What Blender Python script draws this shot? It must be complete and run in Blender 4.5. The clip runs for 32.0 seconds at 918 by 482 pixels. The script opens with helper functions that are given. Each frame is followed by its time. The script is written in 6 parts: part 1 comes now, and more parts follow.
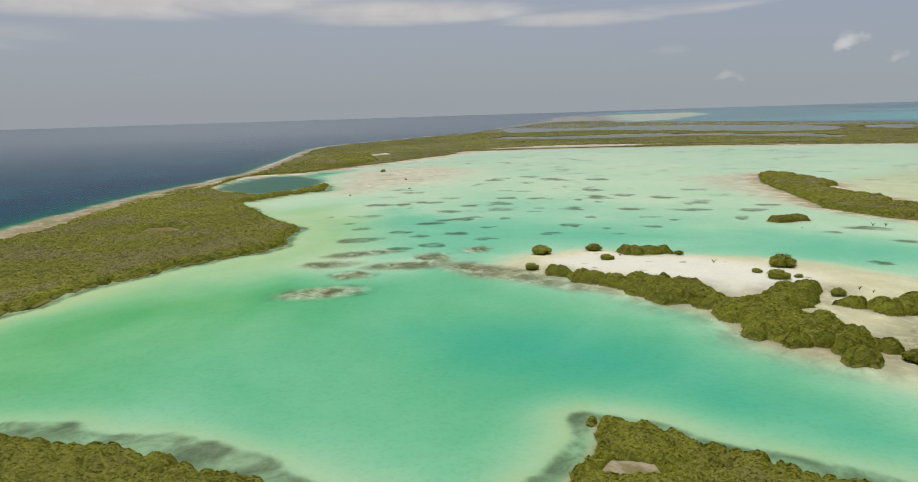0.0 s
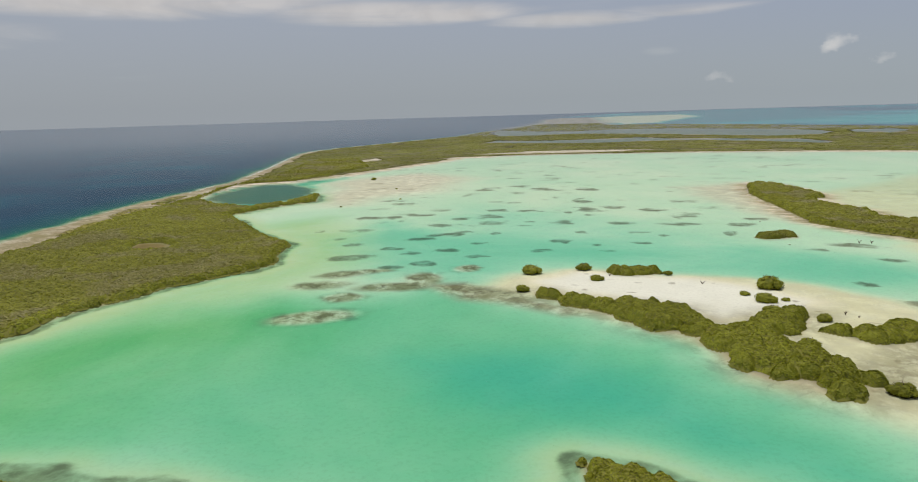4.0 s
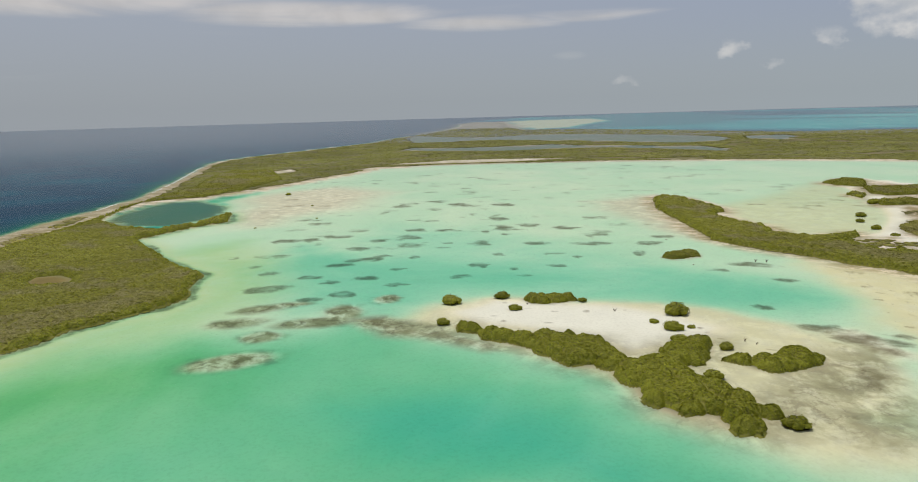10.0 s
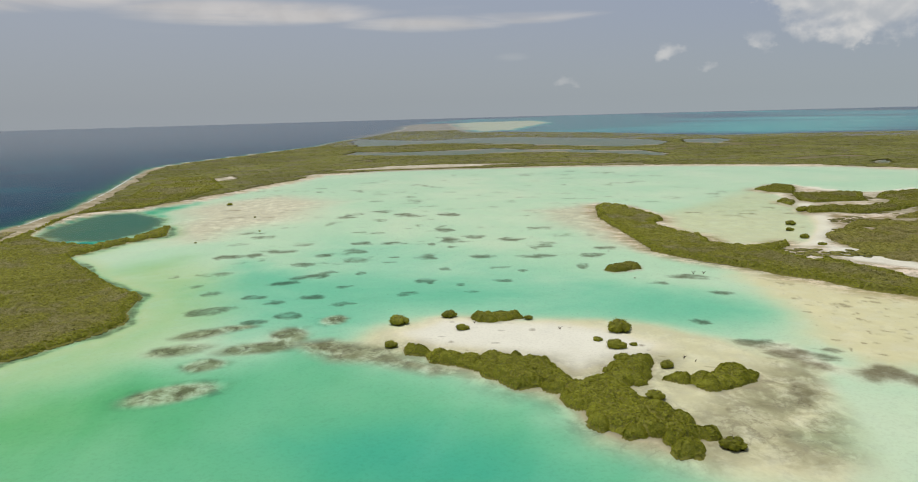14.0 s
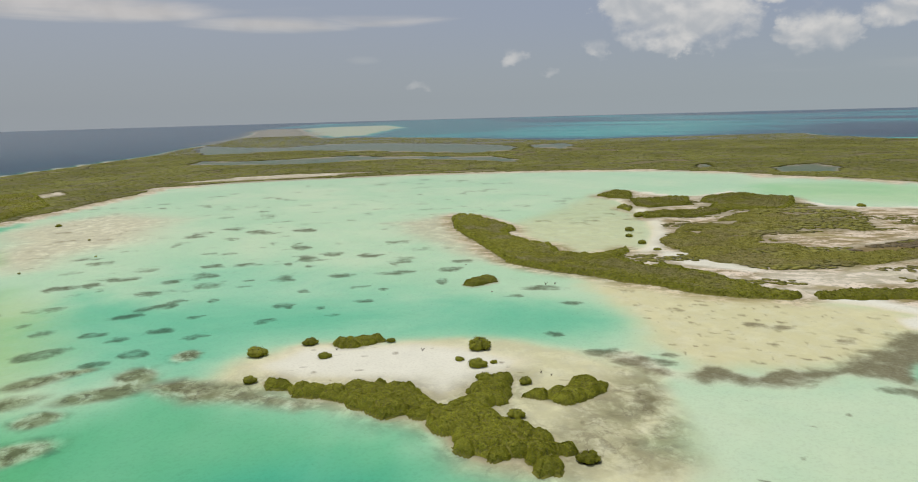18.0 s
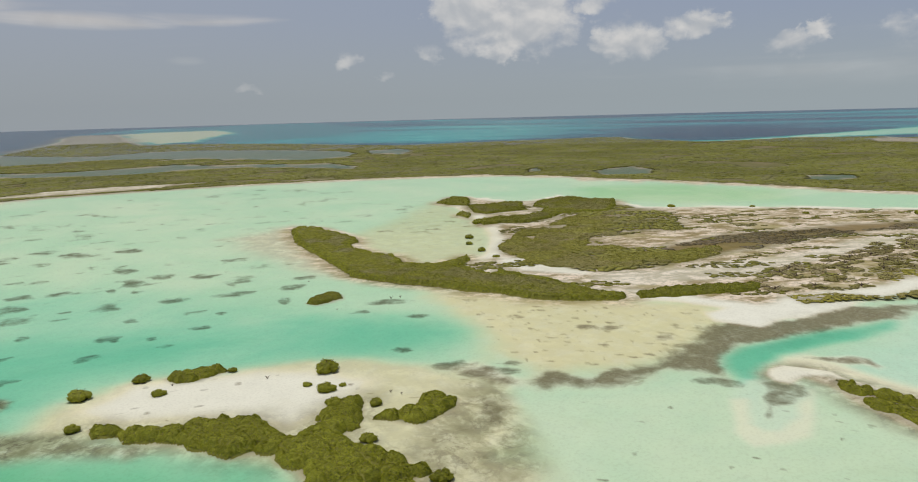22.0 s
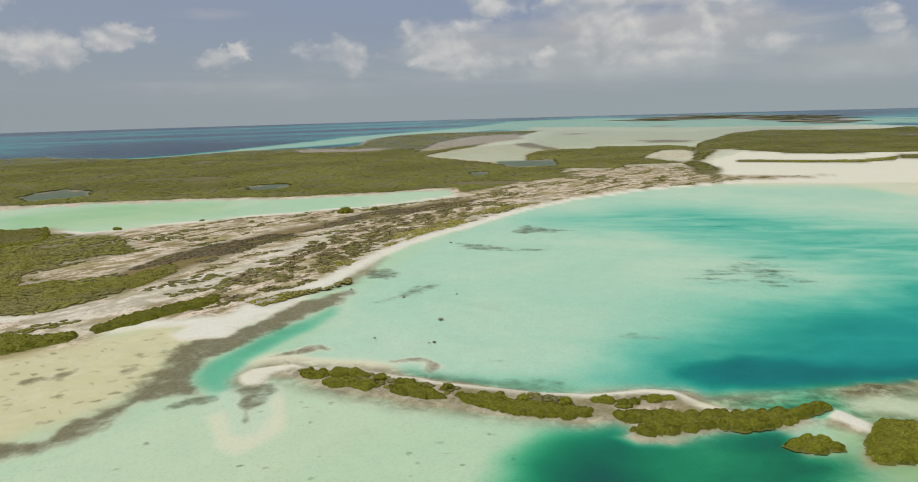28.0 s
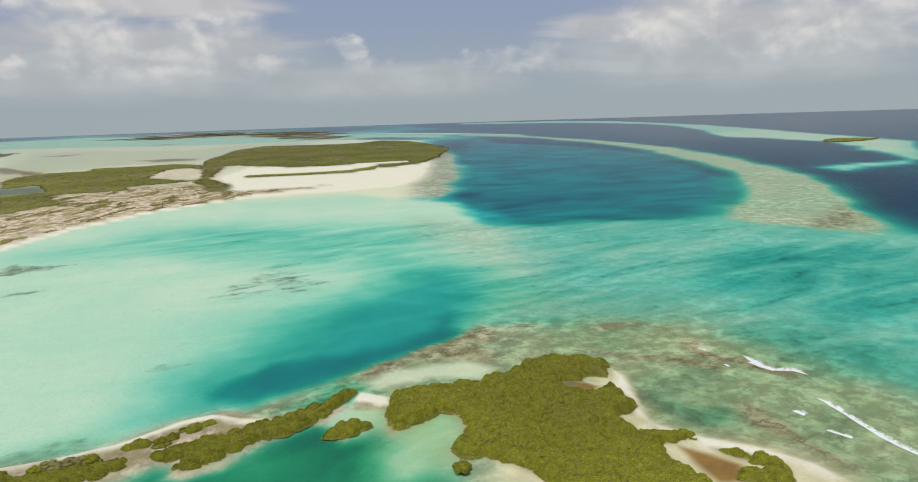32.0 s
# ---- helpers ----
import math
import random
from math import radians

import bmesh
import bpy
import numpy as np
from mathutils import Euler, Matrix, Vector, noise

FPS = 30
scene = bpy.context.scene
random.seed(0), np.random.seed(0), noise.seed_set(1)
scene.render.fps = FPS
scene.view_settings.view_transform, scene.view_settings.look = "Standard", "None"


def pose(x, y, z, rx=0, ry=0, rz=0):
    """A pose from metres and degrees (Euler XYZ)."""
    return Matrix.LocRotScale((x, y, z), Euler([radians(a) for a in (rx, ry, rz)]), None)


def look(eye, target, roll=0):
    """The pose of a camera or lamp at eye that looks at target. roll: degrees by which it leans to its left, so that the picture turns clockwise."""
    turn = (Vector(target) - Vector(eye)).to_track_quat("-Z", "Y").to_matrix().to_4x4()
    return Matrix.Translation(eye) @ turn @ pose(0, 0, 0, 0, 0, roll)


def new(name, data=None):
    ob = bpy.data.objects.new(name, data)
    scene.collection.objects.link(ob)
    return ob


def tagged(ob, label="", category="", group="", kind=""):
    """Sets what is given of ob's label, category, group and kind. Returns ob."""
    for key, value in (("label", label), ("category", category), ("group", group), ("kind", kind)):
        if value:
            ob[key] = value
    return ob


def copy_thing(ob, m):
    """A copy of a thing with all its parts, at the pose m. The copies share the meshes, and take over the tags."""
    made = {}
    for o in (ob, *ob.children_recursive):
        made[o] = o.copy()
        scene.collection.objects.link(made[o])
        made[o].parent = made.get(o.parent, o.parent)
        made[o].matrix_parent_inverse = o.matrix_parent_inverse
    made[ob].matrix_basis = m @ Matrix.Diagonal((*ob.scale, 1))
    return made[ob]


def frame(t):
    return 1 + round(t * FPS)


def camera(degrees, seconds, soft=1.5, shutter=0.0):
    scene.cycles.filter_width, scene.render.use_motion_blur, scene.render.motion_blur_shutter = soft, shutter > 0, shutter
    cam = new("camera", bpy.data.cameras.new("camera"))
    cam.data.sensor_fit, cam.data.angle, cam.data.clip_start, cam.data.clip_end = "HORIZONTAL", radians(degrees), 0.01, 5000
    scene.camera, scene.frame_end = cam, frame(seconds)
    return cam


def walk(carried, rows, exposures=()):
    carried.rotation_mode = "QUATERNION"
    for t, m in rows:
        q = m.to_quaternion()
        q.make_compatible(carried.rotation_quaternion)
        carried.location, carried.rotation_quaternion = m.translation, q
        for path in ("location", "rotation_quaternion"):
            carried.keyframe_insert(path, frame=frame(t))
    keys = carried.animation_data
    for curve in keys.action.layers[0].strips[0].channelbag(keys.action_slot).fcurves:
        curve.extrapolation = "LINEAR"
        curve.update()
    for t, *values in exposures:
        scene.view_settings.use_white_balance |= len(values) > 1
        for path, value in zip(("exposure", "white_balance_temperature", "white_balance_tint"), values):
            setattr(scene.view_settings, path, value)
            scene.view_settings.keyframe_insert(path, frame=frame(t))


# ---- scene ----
# ---- the camera and its way: a drone that climbs straight up and turns to the right ----
WAY = [
    (0.0, 0.01, 0.01, 41.05, 0.006, 10.386, -1.777),
    (0.5, 0.04, 0.10, 41.77, 0.169, 10.383, -1.770),
    (1.0, 0.08, 0.15, 42.50, 0.146, 10.375, -1.761),
    (1.5, 0.11, 0.10, 43.21, 0.093, 10.372, -1.751),
    (2.0, 0.03, 0.11, 43.97, 0.094, 10.363, -1.741),
    (2.5, 0.08, 0.09, 44.73, 0.111, 10.364, -1.731),
    (3.0, 0.09, 0.04, 45.47, 0.413, 10.362, -1.722),
    (3.5, 0.11, 0.07, 46.23, 0.705, 10.369, -1.714),
    (5.5, 0.19, 0.57, 48.91, 0.857, 10.316, -1.696),
    (6.0, 0.11, 0.51, 49.72, 0.843, 10.322, -1.697),
    (6.5, 0.18, 0.30, 50.52, 1.092, 10.324, -1.695),
    (7.0, 0.07, 0.39, 51.24, 1.254, 10.325, -1.693),
    (7.5, 0.12, 0.54, 51.97, 1.265, 10.323, -1.689),
    (8.0, 0.23, 0.58, 52.69, 1.908, 10.330, -1.683),
    (8.5, 0.21, 0.62, 53.42, 3.352, 10.333, -1.677),
    (9.0, 0.25, 0.56, 54.17, 4.950, 10.345, -1.668),
    (9.5, 0.03, 0.61, 54.94, 6.990, 10.363, -1.656),
    (10.0, -0.08, 0.53, 55.71, 7.774, 10.373, -1.644),
    (10.5, -0.09, 0.46, 56.46, 8.206, 10.376, -1.630),
    (11.0, -0.12, 0.44, 57.17, 8.670, 10.377, -1.615),
    (11.5, -0.20, 0.42, 57.89, 9.218, 10.382, -1.601),
    (12.0, -0.13, 0.55, 58.61, 9.638, 10.390, -1.588),
    (12.5, -0.09, 0.66, 59.31, 9.654, 10.397, -1.578),
    (13.0, -0.03, 0.68, 60.03, 10.676, 10.406, -1.570),
    (13.5, -0.05, 0.71, 60.78, 11.749, 10.420, -1.563),
    (15.5, -0.20, 0.90, 63.66, 13.705, 10.433, -1.535),
    (16.0, -0.14, 1.10, 64.41, 14.854, 10.435, -1.539),
    (16.5, -0.20, 1.18, 65.19, 17.031, 10.443, -1.546),
    (17.0, -0.18, 1.12, 65.97, 19.754, 10.452, -1.550),
    (17.5, -0.27, 1.05, 66.75, 22.103, 10.453, -1.548),
    (18.0, -0.29, 1.02, 67.54, 24.365, 10.453, -1.538),
    (18.5, -0.26, 0.97, 68.32, 26.527, 10.463, -1.521),
    (19.0, -0.16, 0.99, 69.11, 29.102, 10.475, -1.500),
    (19.5, -0.03, 1.18, 69.91, 33.104, 10.477, -1.485),
    (20.0, -0.22, 1.54, 70.62, 35.912, 10.469, -1.481),
    (20.5, -0.24, 1.75, 71.20, 36.213, 10.461, -1.485),
    (21.0, -0.35, 1.67, 71.57, 36.199, 10.473, -1.495),
    (21.5, -0.35, 1.60, 71.75, 36.851, 10.487, -1.507),
    (22.0, -0.42, 1.64, 71.82, 37.708, 10.500, -1.517),
    (22.5, -0.25, 1.47, 71.89, 37.735, 10.504, -1.531),
    (23.0, 0.10, 1.34, 71.92, 40.156, 10.505, -1.547),
    (23.5, 0.64, 1.43, 71.87, 43.721, 10.501, -1.554),
    (24.0, 0.80, 1.96, 71.78, 48.620, 10.499, -1.549),
    (24.5, 0.76, 2.22, 71.68, 51.156, 10.500, -1.540),
    (26.5, 1.64, 2.22, 71.80, 67.410, 10.487, -1.503),
    (27.0, 1.42, 1.95, 71.86, 72.217, 10.460, -1.528),
    (27.5, 1.38, 1.87, 71.90, 76.941, 10.448, -1.557),
    (28.0, 1.58, 2.04, 71.89, 81.636, 10.435, -1.592),
    (28.5, 1.77, 1.95, 71.85, 86.912, 10.422, -1.625),
    (29.0, 2.06, 1.90, 71.82, 91.806, 10.398, -1.656),
    (29.5, 2.26, 1.91, 71.83, 98.676, 10.380, -1.679),
    (30.0, 2.38, 2.11, 71.91, 103.581, 10.351, -1.698),
    (30.5, 2.46, 2.20, 71.91, 108.167, 10.313, -1.725),
    (31.0, 2.71, 2.06, 71.81, 112.557, 10.270, -1.762),
    (31.5, 3.09, 1.90, 71.66, 116.195, 10.225, -1.804),
    (32.0, 3.34, 1.72, 71.53, 120.852, 10.180, -1.846),
]


def aim(x, y, z, yaw, down, lean):
    a, b = radians(yaw), radians(down)
    return look((x, y, z), (x + math.sin(a) * math.cos(b), y + math.cos(a) * math.cos(b), z - math.sin(b)), lean)


cam = camera(67.47, 32.0, soft=1.05)
walk(cam, [(t, aim(*row)) for t, *row in WAY], exposures=[(0, 0.02), (16, 0.0), (20, -0.08), (24, -0.05), (28.5, -0.14), (30, -0.05), (32, 0.04)])

# ---- world, sun ----
SUN_AZ, SUN_EL = -20.0, 74.0


class Nodes:
    """Short hand for building a node tree."""

    def __init__(self, tree):
        self.tree = tree
        tree.nodes.clear()

    def add(self, kind, **props):
        n = self.tree.nodes.new(kind)
        for key, value in props.items():
            if key == "op":
                n.operation = value
            elif key == "mode":
                n.blend_type = value
            elif key == "data":
                n.data_type = value
        return n

    def put(self, socket, value):
        if isinstance(value, bpy.types.NodeSocket):
            self.tree.links.new(value, socket)
        elif isinstance(value, (tuple, list)) and len(value) == 3 and socket.type == "RGBA":
            socket.default_value = (*value, 1)
        else:
            socket.default_value = value

    def math(self, op, a, b=0.0, c=0.0, clamp=False):
        n = self.add("ShaderNodeMath", op=op)
        n.use_clamp = clamp
        for s, v in zip(n.inputs, (a, b, c)):
            self.put(s, v)
        return n.outputs[0]

    def vec(self, op, a, b=(0, 0, 0)):
        n = self.add("ShaderNodeVectorMath", op=op)
        self.put(n.inputs[0], a)
        self.put(n.inputs[1], b)
        return n.outputs[0]

    def mix(self, fac, a, b, mode="MIX"):
        n = self.add("ShaderNodeMix", data="RGBA", mode=mode)
        for s, v in ((n.inputs[0], fac), (n.inputs[6], a), (n.inputs[7], b)):
            self.put(s, v)
        return n.outputs[2]

    def step(self, v, lo, hi, to_lo=0.0, to_hi=1.0):
        n = self.add("ShaderNodeMapRange")
        n.interpolation_type = "SMOOTHSTEP"
        for s, x in zip(n.inputs, (v, lo, hi, to_lo, to_hi)):
            self.put(s, x)
        return n.outputs[0]

    def noise(self, vector, scale, detail=3.0, rough=0.55, warp=0.0):
        n = self.add("ShaderNodeTexNoise")
        self.put(n.inputs["Vector"], vector)
        n.inputs["Scale"].default_value, n.inputs["Detail"].default_value = scale, detail
        n.inputs["Roughness"].default_value, n.inputs["Distortion"].default_value = rough, warp
        return n.outputs[0]

    def place(self):
        return self.add("ShaderNodeNewGeometry").outputs["Position"]

    def attr(self, name):
        n = self.add("ShaderNodeAttribute")
        n.attribute_name = name
        return n.outputs["Fac"]

    def xyz(self, v):
        n = self.add("ShaderNodeSeparateXYZ")
        self.put(n.inputs[0], v)
        return n.outputs

    def join(self, x, y, z):
        n = self.add("ShaderNodeCombineXYZ")
        for s, v in zip(n.inputs, (x, y, z)):
            self.put(s, v)
        return n.outputs[0]


# (bearing, height above the horizon, half width, half height, thickness), in degrees
CUMULUS_NORTH = [
    (42.1, 7.0, 6.6, 3.0, 1.45), (44.2, 8.6, 4.0, 2.4, 1.35), (38.2, 7.6, 3.0, 2.2, 1.4), (35.9, 4.8, 1.7, 1.1, 0.6), (28.9, 4.6, 1.5, 0.9, 0.55),
    (51.6, 5.4, 3.2, 2.2, 1.25), (56.4, 6.1, 2.7, 1.2, 1.1), (48.9, 8.1, 2.1, 1.2, 1.0), (62.7, 4.5, 2.6, 1.0, 0.85), (65.2, 5.2, 1.5, 0.8, 0.9),
    (21.2, 2.4, 1.5, 0.5, 0.6), (32.6, 3.2, 1.1, 0.5, 0.6),
]
CUMULUS_EAST = [
    (72.2, 4.9, 4.2, 1.9, 0.95), (80.5, 6.0, 4.6, 2.5, 0.95), (83.0, 4.0, 5.0, 1.5, 0.8), (85.2, 8.6, 3.0, 1.8, 0.9), (93.0, 7.6, 5.6, 2.4, 0.95),
    (88.5, 4.4, 1.6, 0.9, 0.8), (97.0, 5.0, 6.5, 2.0, 0.85), (102.5, 7.0, 6.0, 1.8, 0.85), (106.0, 4.6, 4.0, 1.1, 0.7), (112.4, 5.7, 1.8, 1.5, 0.85),
    (113.5, 4.2, 2.8, 1.3, 0.6), (126.0, 4.4, 7.0, 1.2, 0.6), (138.0, 6.6, 7.0, 2.4, 0.85), (147.0, 6.0, 7.0, 2.8, 0.9), (143.0, 8.6, 9.0, 1.8, 0.85),
    (155.0, 5.4, 7.0, 2.8, 0.85),
]
# thin layers and hazy banks: the same numbers
LAYERS = [
    (-24.0, 8.9, 20.0, 1.6, 0.85), (-4.0, 8.1, 13.0, 1.2, 0.8), (10.0, 7.1, 8.0, 0.8, 0.6), (-34.0, 6.2, 8.0, 1.2, 0.5), (17.0, 4.4, 1.8, 0.5, 0.35),
    (100.0, 8.8, 10.0, 1.4, 1.0), (84.0, 5.2, 9.0, 2.6, 0.7), (97.0, 4.6, 18.0, 3.6, 1.0), (114.0, 3.0, 16.0, 2.2, 0.9), (142.0, 5.0, 18.0, 4.6, 1.0),
    (70.0, 2.6, 24.0, 1.8, 0.5), (148.0, 8.6, 12.0, 2.0, 0.9), (132.0, 6.6, 6.0, 1.5, 0.8), (18.0, 7.4, 9.0, 0.6, 0.35), (62.0, 7.9, 5.0, 0.6, 0.3),
]


def build_world():
    world = bpy.data.worlds.new("sky")
    world.use_nodes = True
    scene.world = world
    n = Nodes(world.node_tree)
    way = n.add("ShaderNodeTexCoord").outputs["Generated"]
    x, y, z = n.xyz(way)
    sky = n.add("ShaderNodeTexSky")
    sky.sky_type, sky.sun_disc = "NISHITA", False
    sky.sun_elevation, sky.sun_rotation = radians(SUN_EL), radians(SUN_AZ)
    sky.air_density, sky.dust_density, sky.ozone_density = 1.0, 2.0, 1.5
    n.put(sky.inputs[0], n.join(x, y, n.math("MAXIMUM", z, 0.02)))
    bearing = n.math("MULTIPLY", n.math("ARCTAN2", x, y), 180 / math.pi)
    height = n.math("MULTIPLY", n.math("ARCSINE", z), 180 / math.pi)
    # a grey haze lies over the horizon and thins out upwards
    haze = n.step(height, -1.0, 30.0, 0.93, 0.55)
    side = n.step(bearing, -40.0, 120.0)
    low = n.mix(side, (3.1, 3.4, 3.75), (3.45, 4.05, 4.35))
    high = n.mix(side, (3.35, 3.6, 4.15), (2.75, 3.3, 4.6))
    grey = n.mix(n.step(height, 0.5, 9.0), low, high)
    colour = n.mix(haze, sky.outputs[0], grey)
    # clouds: lumps of cumulus near the horizon, thin layers about them
    flat = n.join(n.math("MULTIPLY", bearing, 0.55), n.math("MULTIPLY", height, 0.72), 0.0)
    above = n.vec("ADD", flat, (0.12, 0.42, 0.0))
    puff, over = n.noise(flat, 0.55, 5.0, 0.47, 0.3), n.noise(above, 0.55, 5.0, 0.47, 0.3)
    long_way = n.join(n.math("MULTIPLY", bearing, 0.09), n.math("MULTIPLY", height, 0.7), 3.0)
    wisp = n.noise(long_way, 0.8, 5.0, 0.55, 0.8)

    # the edges of the heaps are pushed in and out, coarse and fine
    swell = n.add("ShaderNodeTexNoise")
    n.put(swell.inputs["Vector"], flat)
    swell.inputs["Scale"].default_value, swell.inputs["Detail"].default_value, swell.inputs["Roughness"].default_value = 0.7, 6.0, 0.6
    push_x, push_y, push_z = n.xyz(swell.outputs["Color"])
    ragged_bearing = n.math("ADD", bearing, n.math("MULTIPLY", n.math("SUBTRACT", push_x, 0.5), 5.5))
    ragged_height = n.math("ADD", height, n.math("MULTIPLY", n.math("SUBTRACT", push_y, 0.5), 3.2))

    def heap(rows, reach, across=bearing, up=height):
        total = 0.0
        for az, el, wide, tall, thick in rows:
            dx = n.math("MULTIPLY", n.math("SUBTRACT", across, az), 1 / wide)
            dy = n.math("MULTIPLY", n.math("SUBTRACT", up, el), 1 / tall)
            away = n.math("ADD", n.math("MULTIPLY", dx, dx), n.math("MULTIPLY", dy, dy))
            lump = n.math("MULTIPLY", n.math("SUBTRACT", reach, away, clamp=True), thick)
            total = lump if isinstance(total, float) else n.math("MAXIMUM", total, lump)
        return total

    layer = n.math("ADD", heap(LAYERS, 1.0), n.math("MULTIPLY", n.math("SUBTRACT", wisp, 0.5), 1.1))
    layer = n.math("MULTIPLY", n.math("MULTIPLY", n.step(layer, 0.1, 0.85), 0.72), n.step(height, 0.6, 3.2, 0.15, 1.0))
    cover = heap(CUMULUS_NORTH + CUMULUS_EAST, 1.0, ragged_bearing, ragged_height)
    ragged = n.math("ADD", cover, n.math("MULTIPLY", n.math("SUBTRACT", puff, 0.5), 2.2))
    body = n.math("MULTIPLY", n.step(ragged, 0.12, 1.1), n.step(cover, 0.0, 0.3))
    body = n.math("MULTIPLY", body, n.step(height, 1.0, 5.5, 0.3, 0.85))
    bright = n.step(n.math("SUBTRACT", puff, over), -0.16, 0.2)
    veil = n.mix(n.step(height, 4.0, 8.5), (4.7, 4.95, 5.05), (6.1, 5.75, 5.45))
    colour = n.mix(layer, colour, n.vec("MULTIPLY", veil, n.join(*[n.step(puff, 0.35, 0.65, 0.93, 1.07)] * 3)))
    colour = n.mix(body, colour, n.mix(bright, (4.7, 4.9, 5.1), (7.0, 6.85, 6.6)))
    # unseen clouds higher up, added and set bright to fill the shade below
    unseen_deck = n.math("MULTIPLY", n.step(height, 9.0, 22.0), n.step(n.noise(way, 2.2, 5.0), 0.42, 0.7))
    colour = n.mix(n.math("MULTIPLY", unseen_deck, 0.8), colour, (8.0, 8.0, 8.0))
    back = n.add("ShaderNodeBackground")
    n.put(back.inputs[0], colour)
    back.inputs[1].default_value = 0.1
    n.tree.links.new(back.outputs[0], n.add("ShaderNodeOutputWorld").inputs[0])


build_world()
sun = new("sun", bpy.data.lights.new("sun", "SUN"))
sun.data.energy, sun.data.angle, sun.data.color = 2.05, radians(0.8), (1.0, 0.95, 0.87)
az, el = radians(SUN_AZ), radians(SUN_EL)
sun.matrix_world = look((100 * math.sin(az) * math.cos(el), 100 * math.cos(az) * math.cos(el), 100 * math.sin(el)), (0, 0, 0))


# ---- materials ----
def material(name):
    m = bpy.data.materials.new(name)
    m.use_nodes = True
    return m, Nodes(m.node_tree)


def finish(n, colour, rough=0.9, bump=None, strength=0.3, distance=0.1, spec=0.2):
    b = n.add("ShaderNodeBsdfPrincipled")
    n.put(b.inputs["Base Color"], colour)
    n.put(b.inputs["Roughness"], rough)
    b.inputs["Specular IOR Level"].default_value = spec
    if bump is not None:
        k = n.add("ShaderNodeBump")
        k.inputs["Strength"].default_value, k.inputs["Distance"].default_value = strength, distance
        n.put(k.inputs["Height"], bump)
        n.put(b.inputs["Normal"], k.outputs[0])
    n.tree.links.new(b.outputs[0], n.add("ShaderNodeOutputMaterial").inputs[0])


def ground_material():
    m, n = material("ground")
    p = n.place()
    px, py, _ = n.xyz(p)
    depth, weed, mat, tint, soil, mud, scrub, rub, stripe = [n.attr(k) for k in ("depth", "weed", "mat", "tint", "soil", "mud", "scrub", "rubble", "stripe")]
    broad, fine, grain = n.noise(p, 0.02, 5.0, 0.6), n.noise(p, 0.16, 6.0, 0.62, 0.4), n.noise(p, 1.3, 4.0, 0.6)
    # coral sand, algal mat, seagrass and rubble
    sand = n.mix(fine, (0.675, 0.66, 0.54), (0.83, 0.815, 0.69))
    sand = n.mix(n.step(grain, 0.45, 0.7, 0.0, 0.22), sand, (0.42, 0.39, 0.29))
    sand = n.mix(n.step(n.noise(p, 0.05, 6.0, 0.65, 0.5), 0.55, 0.75, 0.0, 0.35), sand, (0.60, 0.58, 0.44))
    sand = n.mix(n.math("MULTIPLY", mat, n.step(fine, 0.25, 0.6, 0.55, 1.0)), sand, (0.66, 0.61, 0.37))
    # long drifts of weed and sand lie across the bay
    drift = n.noise(n.vec("MULTIPLY", p, (0.042, 0.0115, 0.1)), 1.0, 7.0, 0.62, 1.1)
    weed = n.math("ADD", weed, n.math("MULTIPLY", stripe, n.step(drift, 0.5, 0.68, 0.0, 0.55)))
    patch = n.math("ADD", weed, n.math("MULTIPLY", n.math("SUBTRACT", fine, 0.5), n.math("MULTIPLY", n.step(weed, 0.02, 0.2), 1.2)))
    grass = n.mix(n.mix(0.35, fine, grain), (0.135, 0.110, 0.062), (0.255, 0.21, 0.128))
    tuft = n.step(n.noise(p, 0.75, 4.0, 0.7), 0.36, 0.56, 0.82, 0.93)
    bed = n.mix(n.math("MULTIPLY", n.step(patch, 0.25, 0.8), tuft), sand, grass)
    streak = n.noise(n.vec("MULTIPLY", p, (0.17, 0.13, 0.1)), 1.0, 9.0, 0.68, 0.3)
    vein = n.math("ABSOLUTE", n.math("SUBTRACT", n.noise(p, 0.10, 7.0, 0.62, 0.25), 0.5))
    stone = n.mix(n.step(streak, 0.42, 0.62), (0.41, 0.39, 0.25), (0.19, 0.17, 0.09))
    stone = n.mix(n.step(vein, 0.004, 0.03, 0.75, 0.0), stone, (0.13, 0.105, 0.06))
    stone = n.mix(n.step(fine, 0.45, 0.7, 0.0, 0.7), stone, (0.30, 0.28, 0.16))
    bed = n.mix(n.math("MULTIPLY", rub, n.step(n.math("ADD", streak, n.math("MULTIPLY", broad, 0.6)), 0.58, 0.82)), bed, stone)
    bed = n.mix(mud, bed, n.mix(fine, (0.15, 0.098, 0.042), (0.39, 0.24, 0.07)))
    # clear water takes the red out of what lies under it, and scatters a little blue back
    d = n.math("MULTIPLY", n.math("MAXIMUM", depth, 0.0), n.step(n.noise(p, 0.012, 5.0, 0.6, 0.6), 0.25, 0.75, 0.72, 1.3))
    d = n.math("MULTIPLY", d, n.math("ADD", 1.0, n.math("MULTIPLY", stripe, n.step(drift, 0.32, 0.66, -0.45, 0.9))))
    takes = n.mix(tint, (0.43, 0.092, 0.080), (0.40, 0.128, 0.36))
    down = n.math("MULTIPLY", d, -1.0)
    through_water = n.vec("MULTIPLY", takes, n.join(down, down, down))
    r, g, b = [n.math("EXPONENT", c) for c in n.xyz(through_water)]
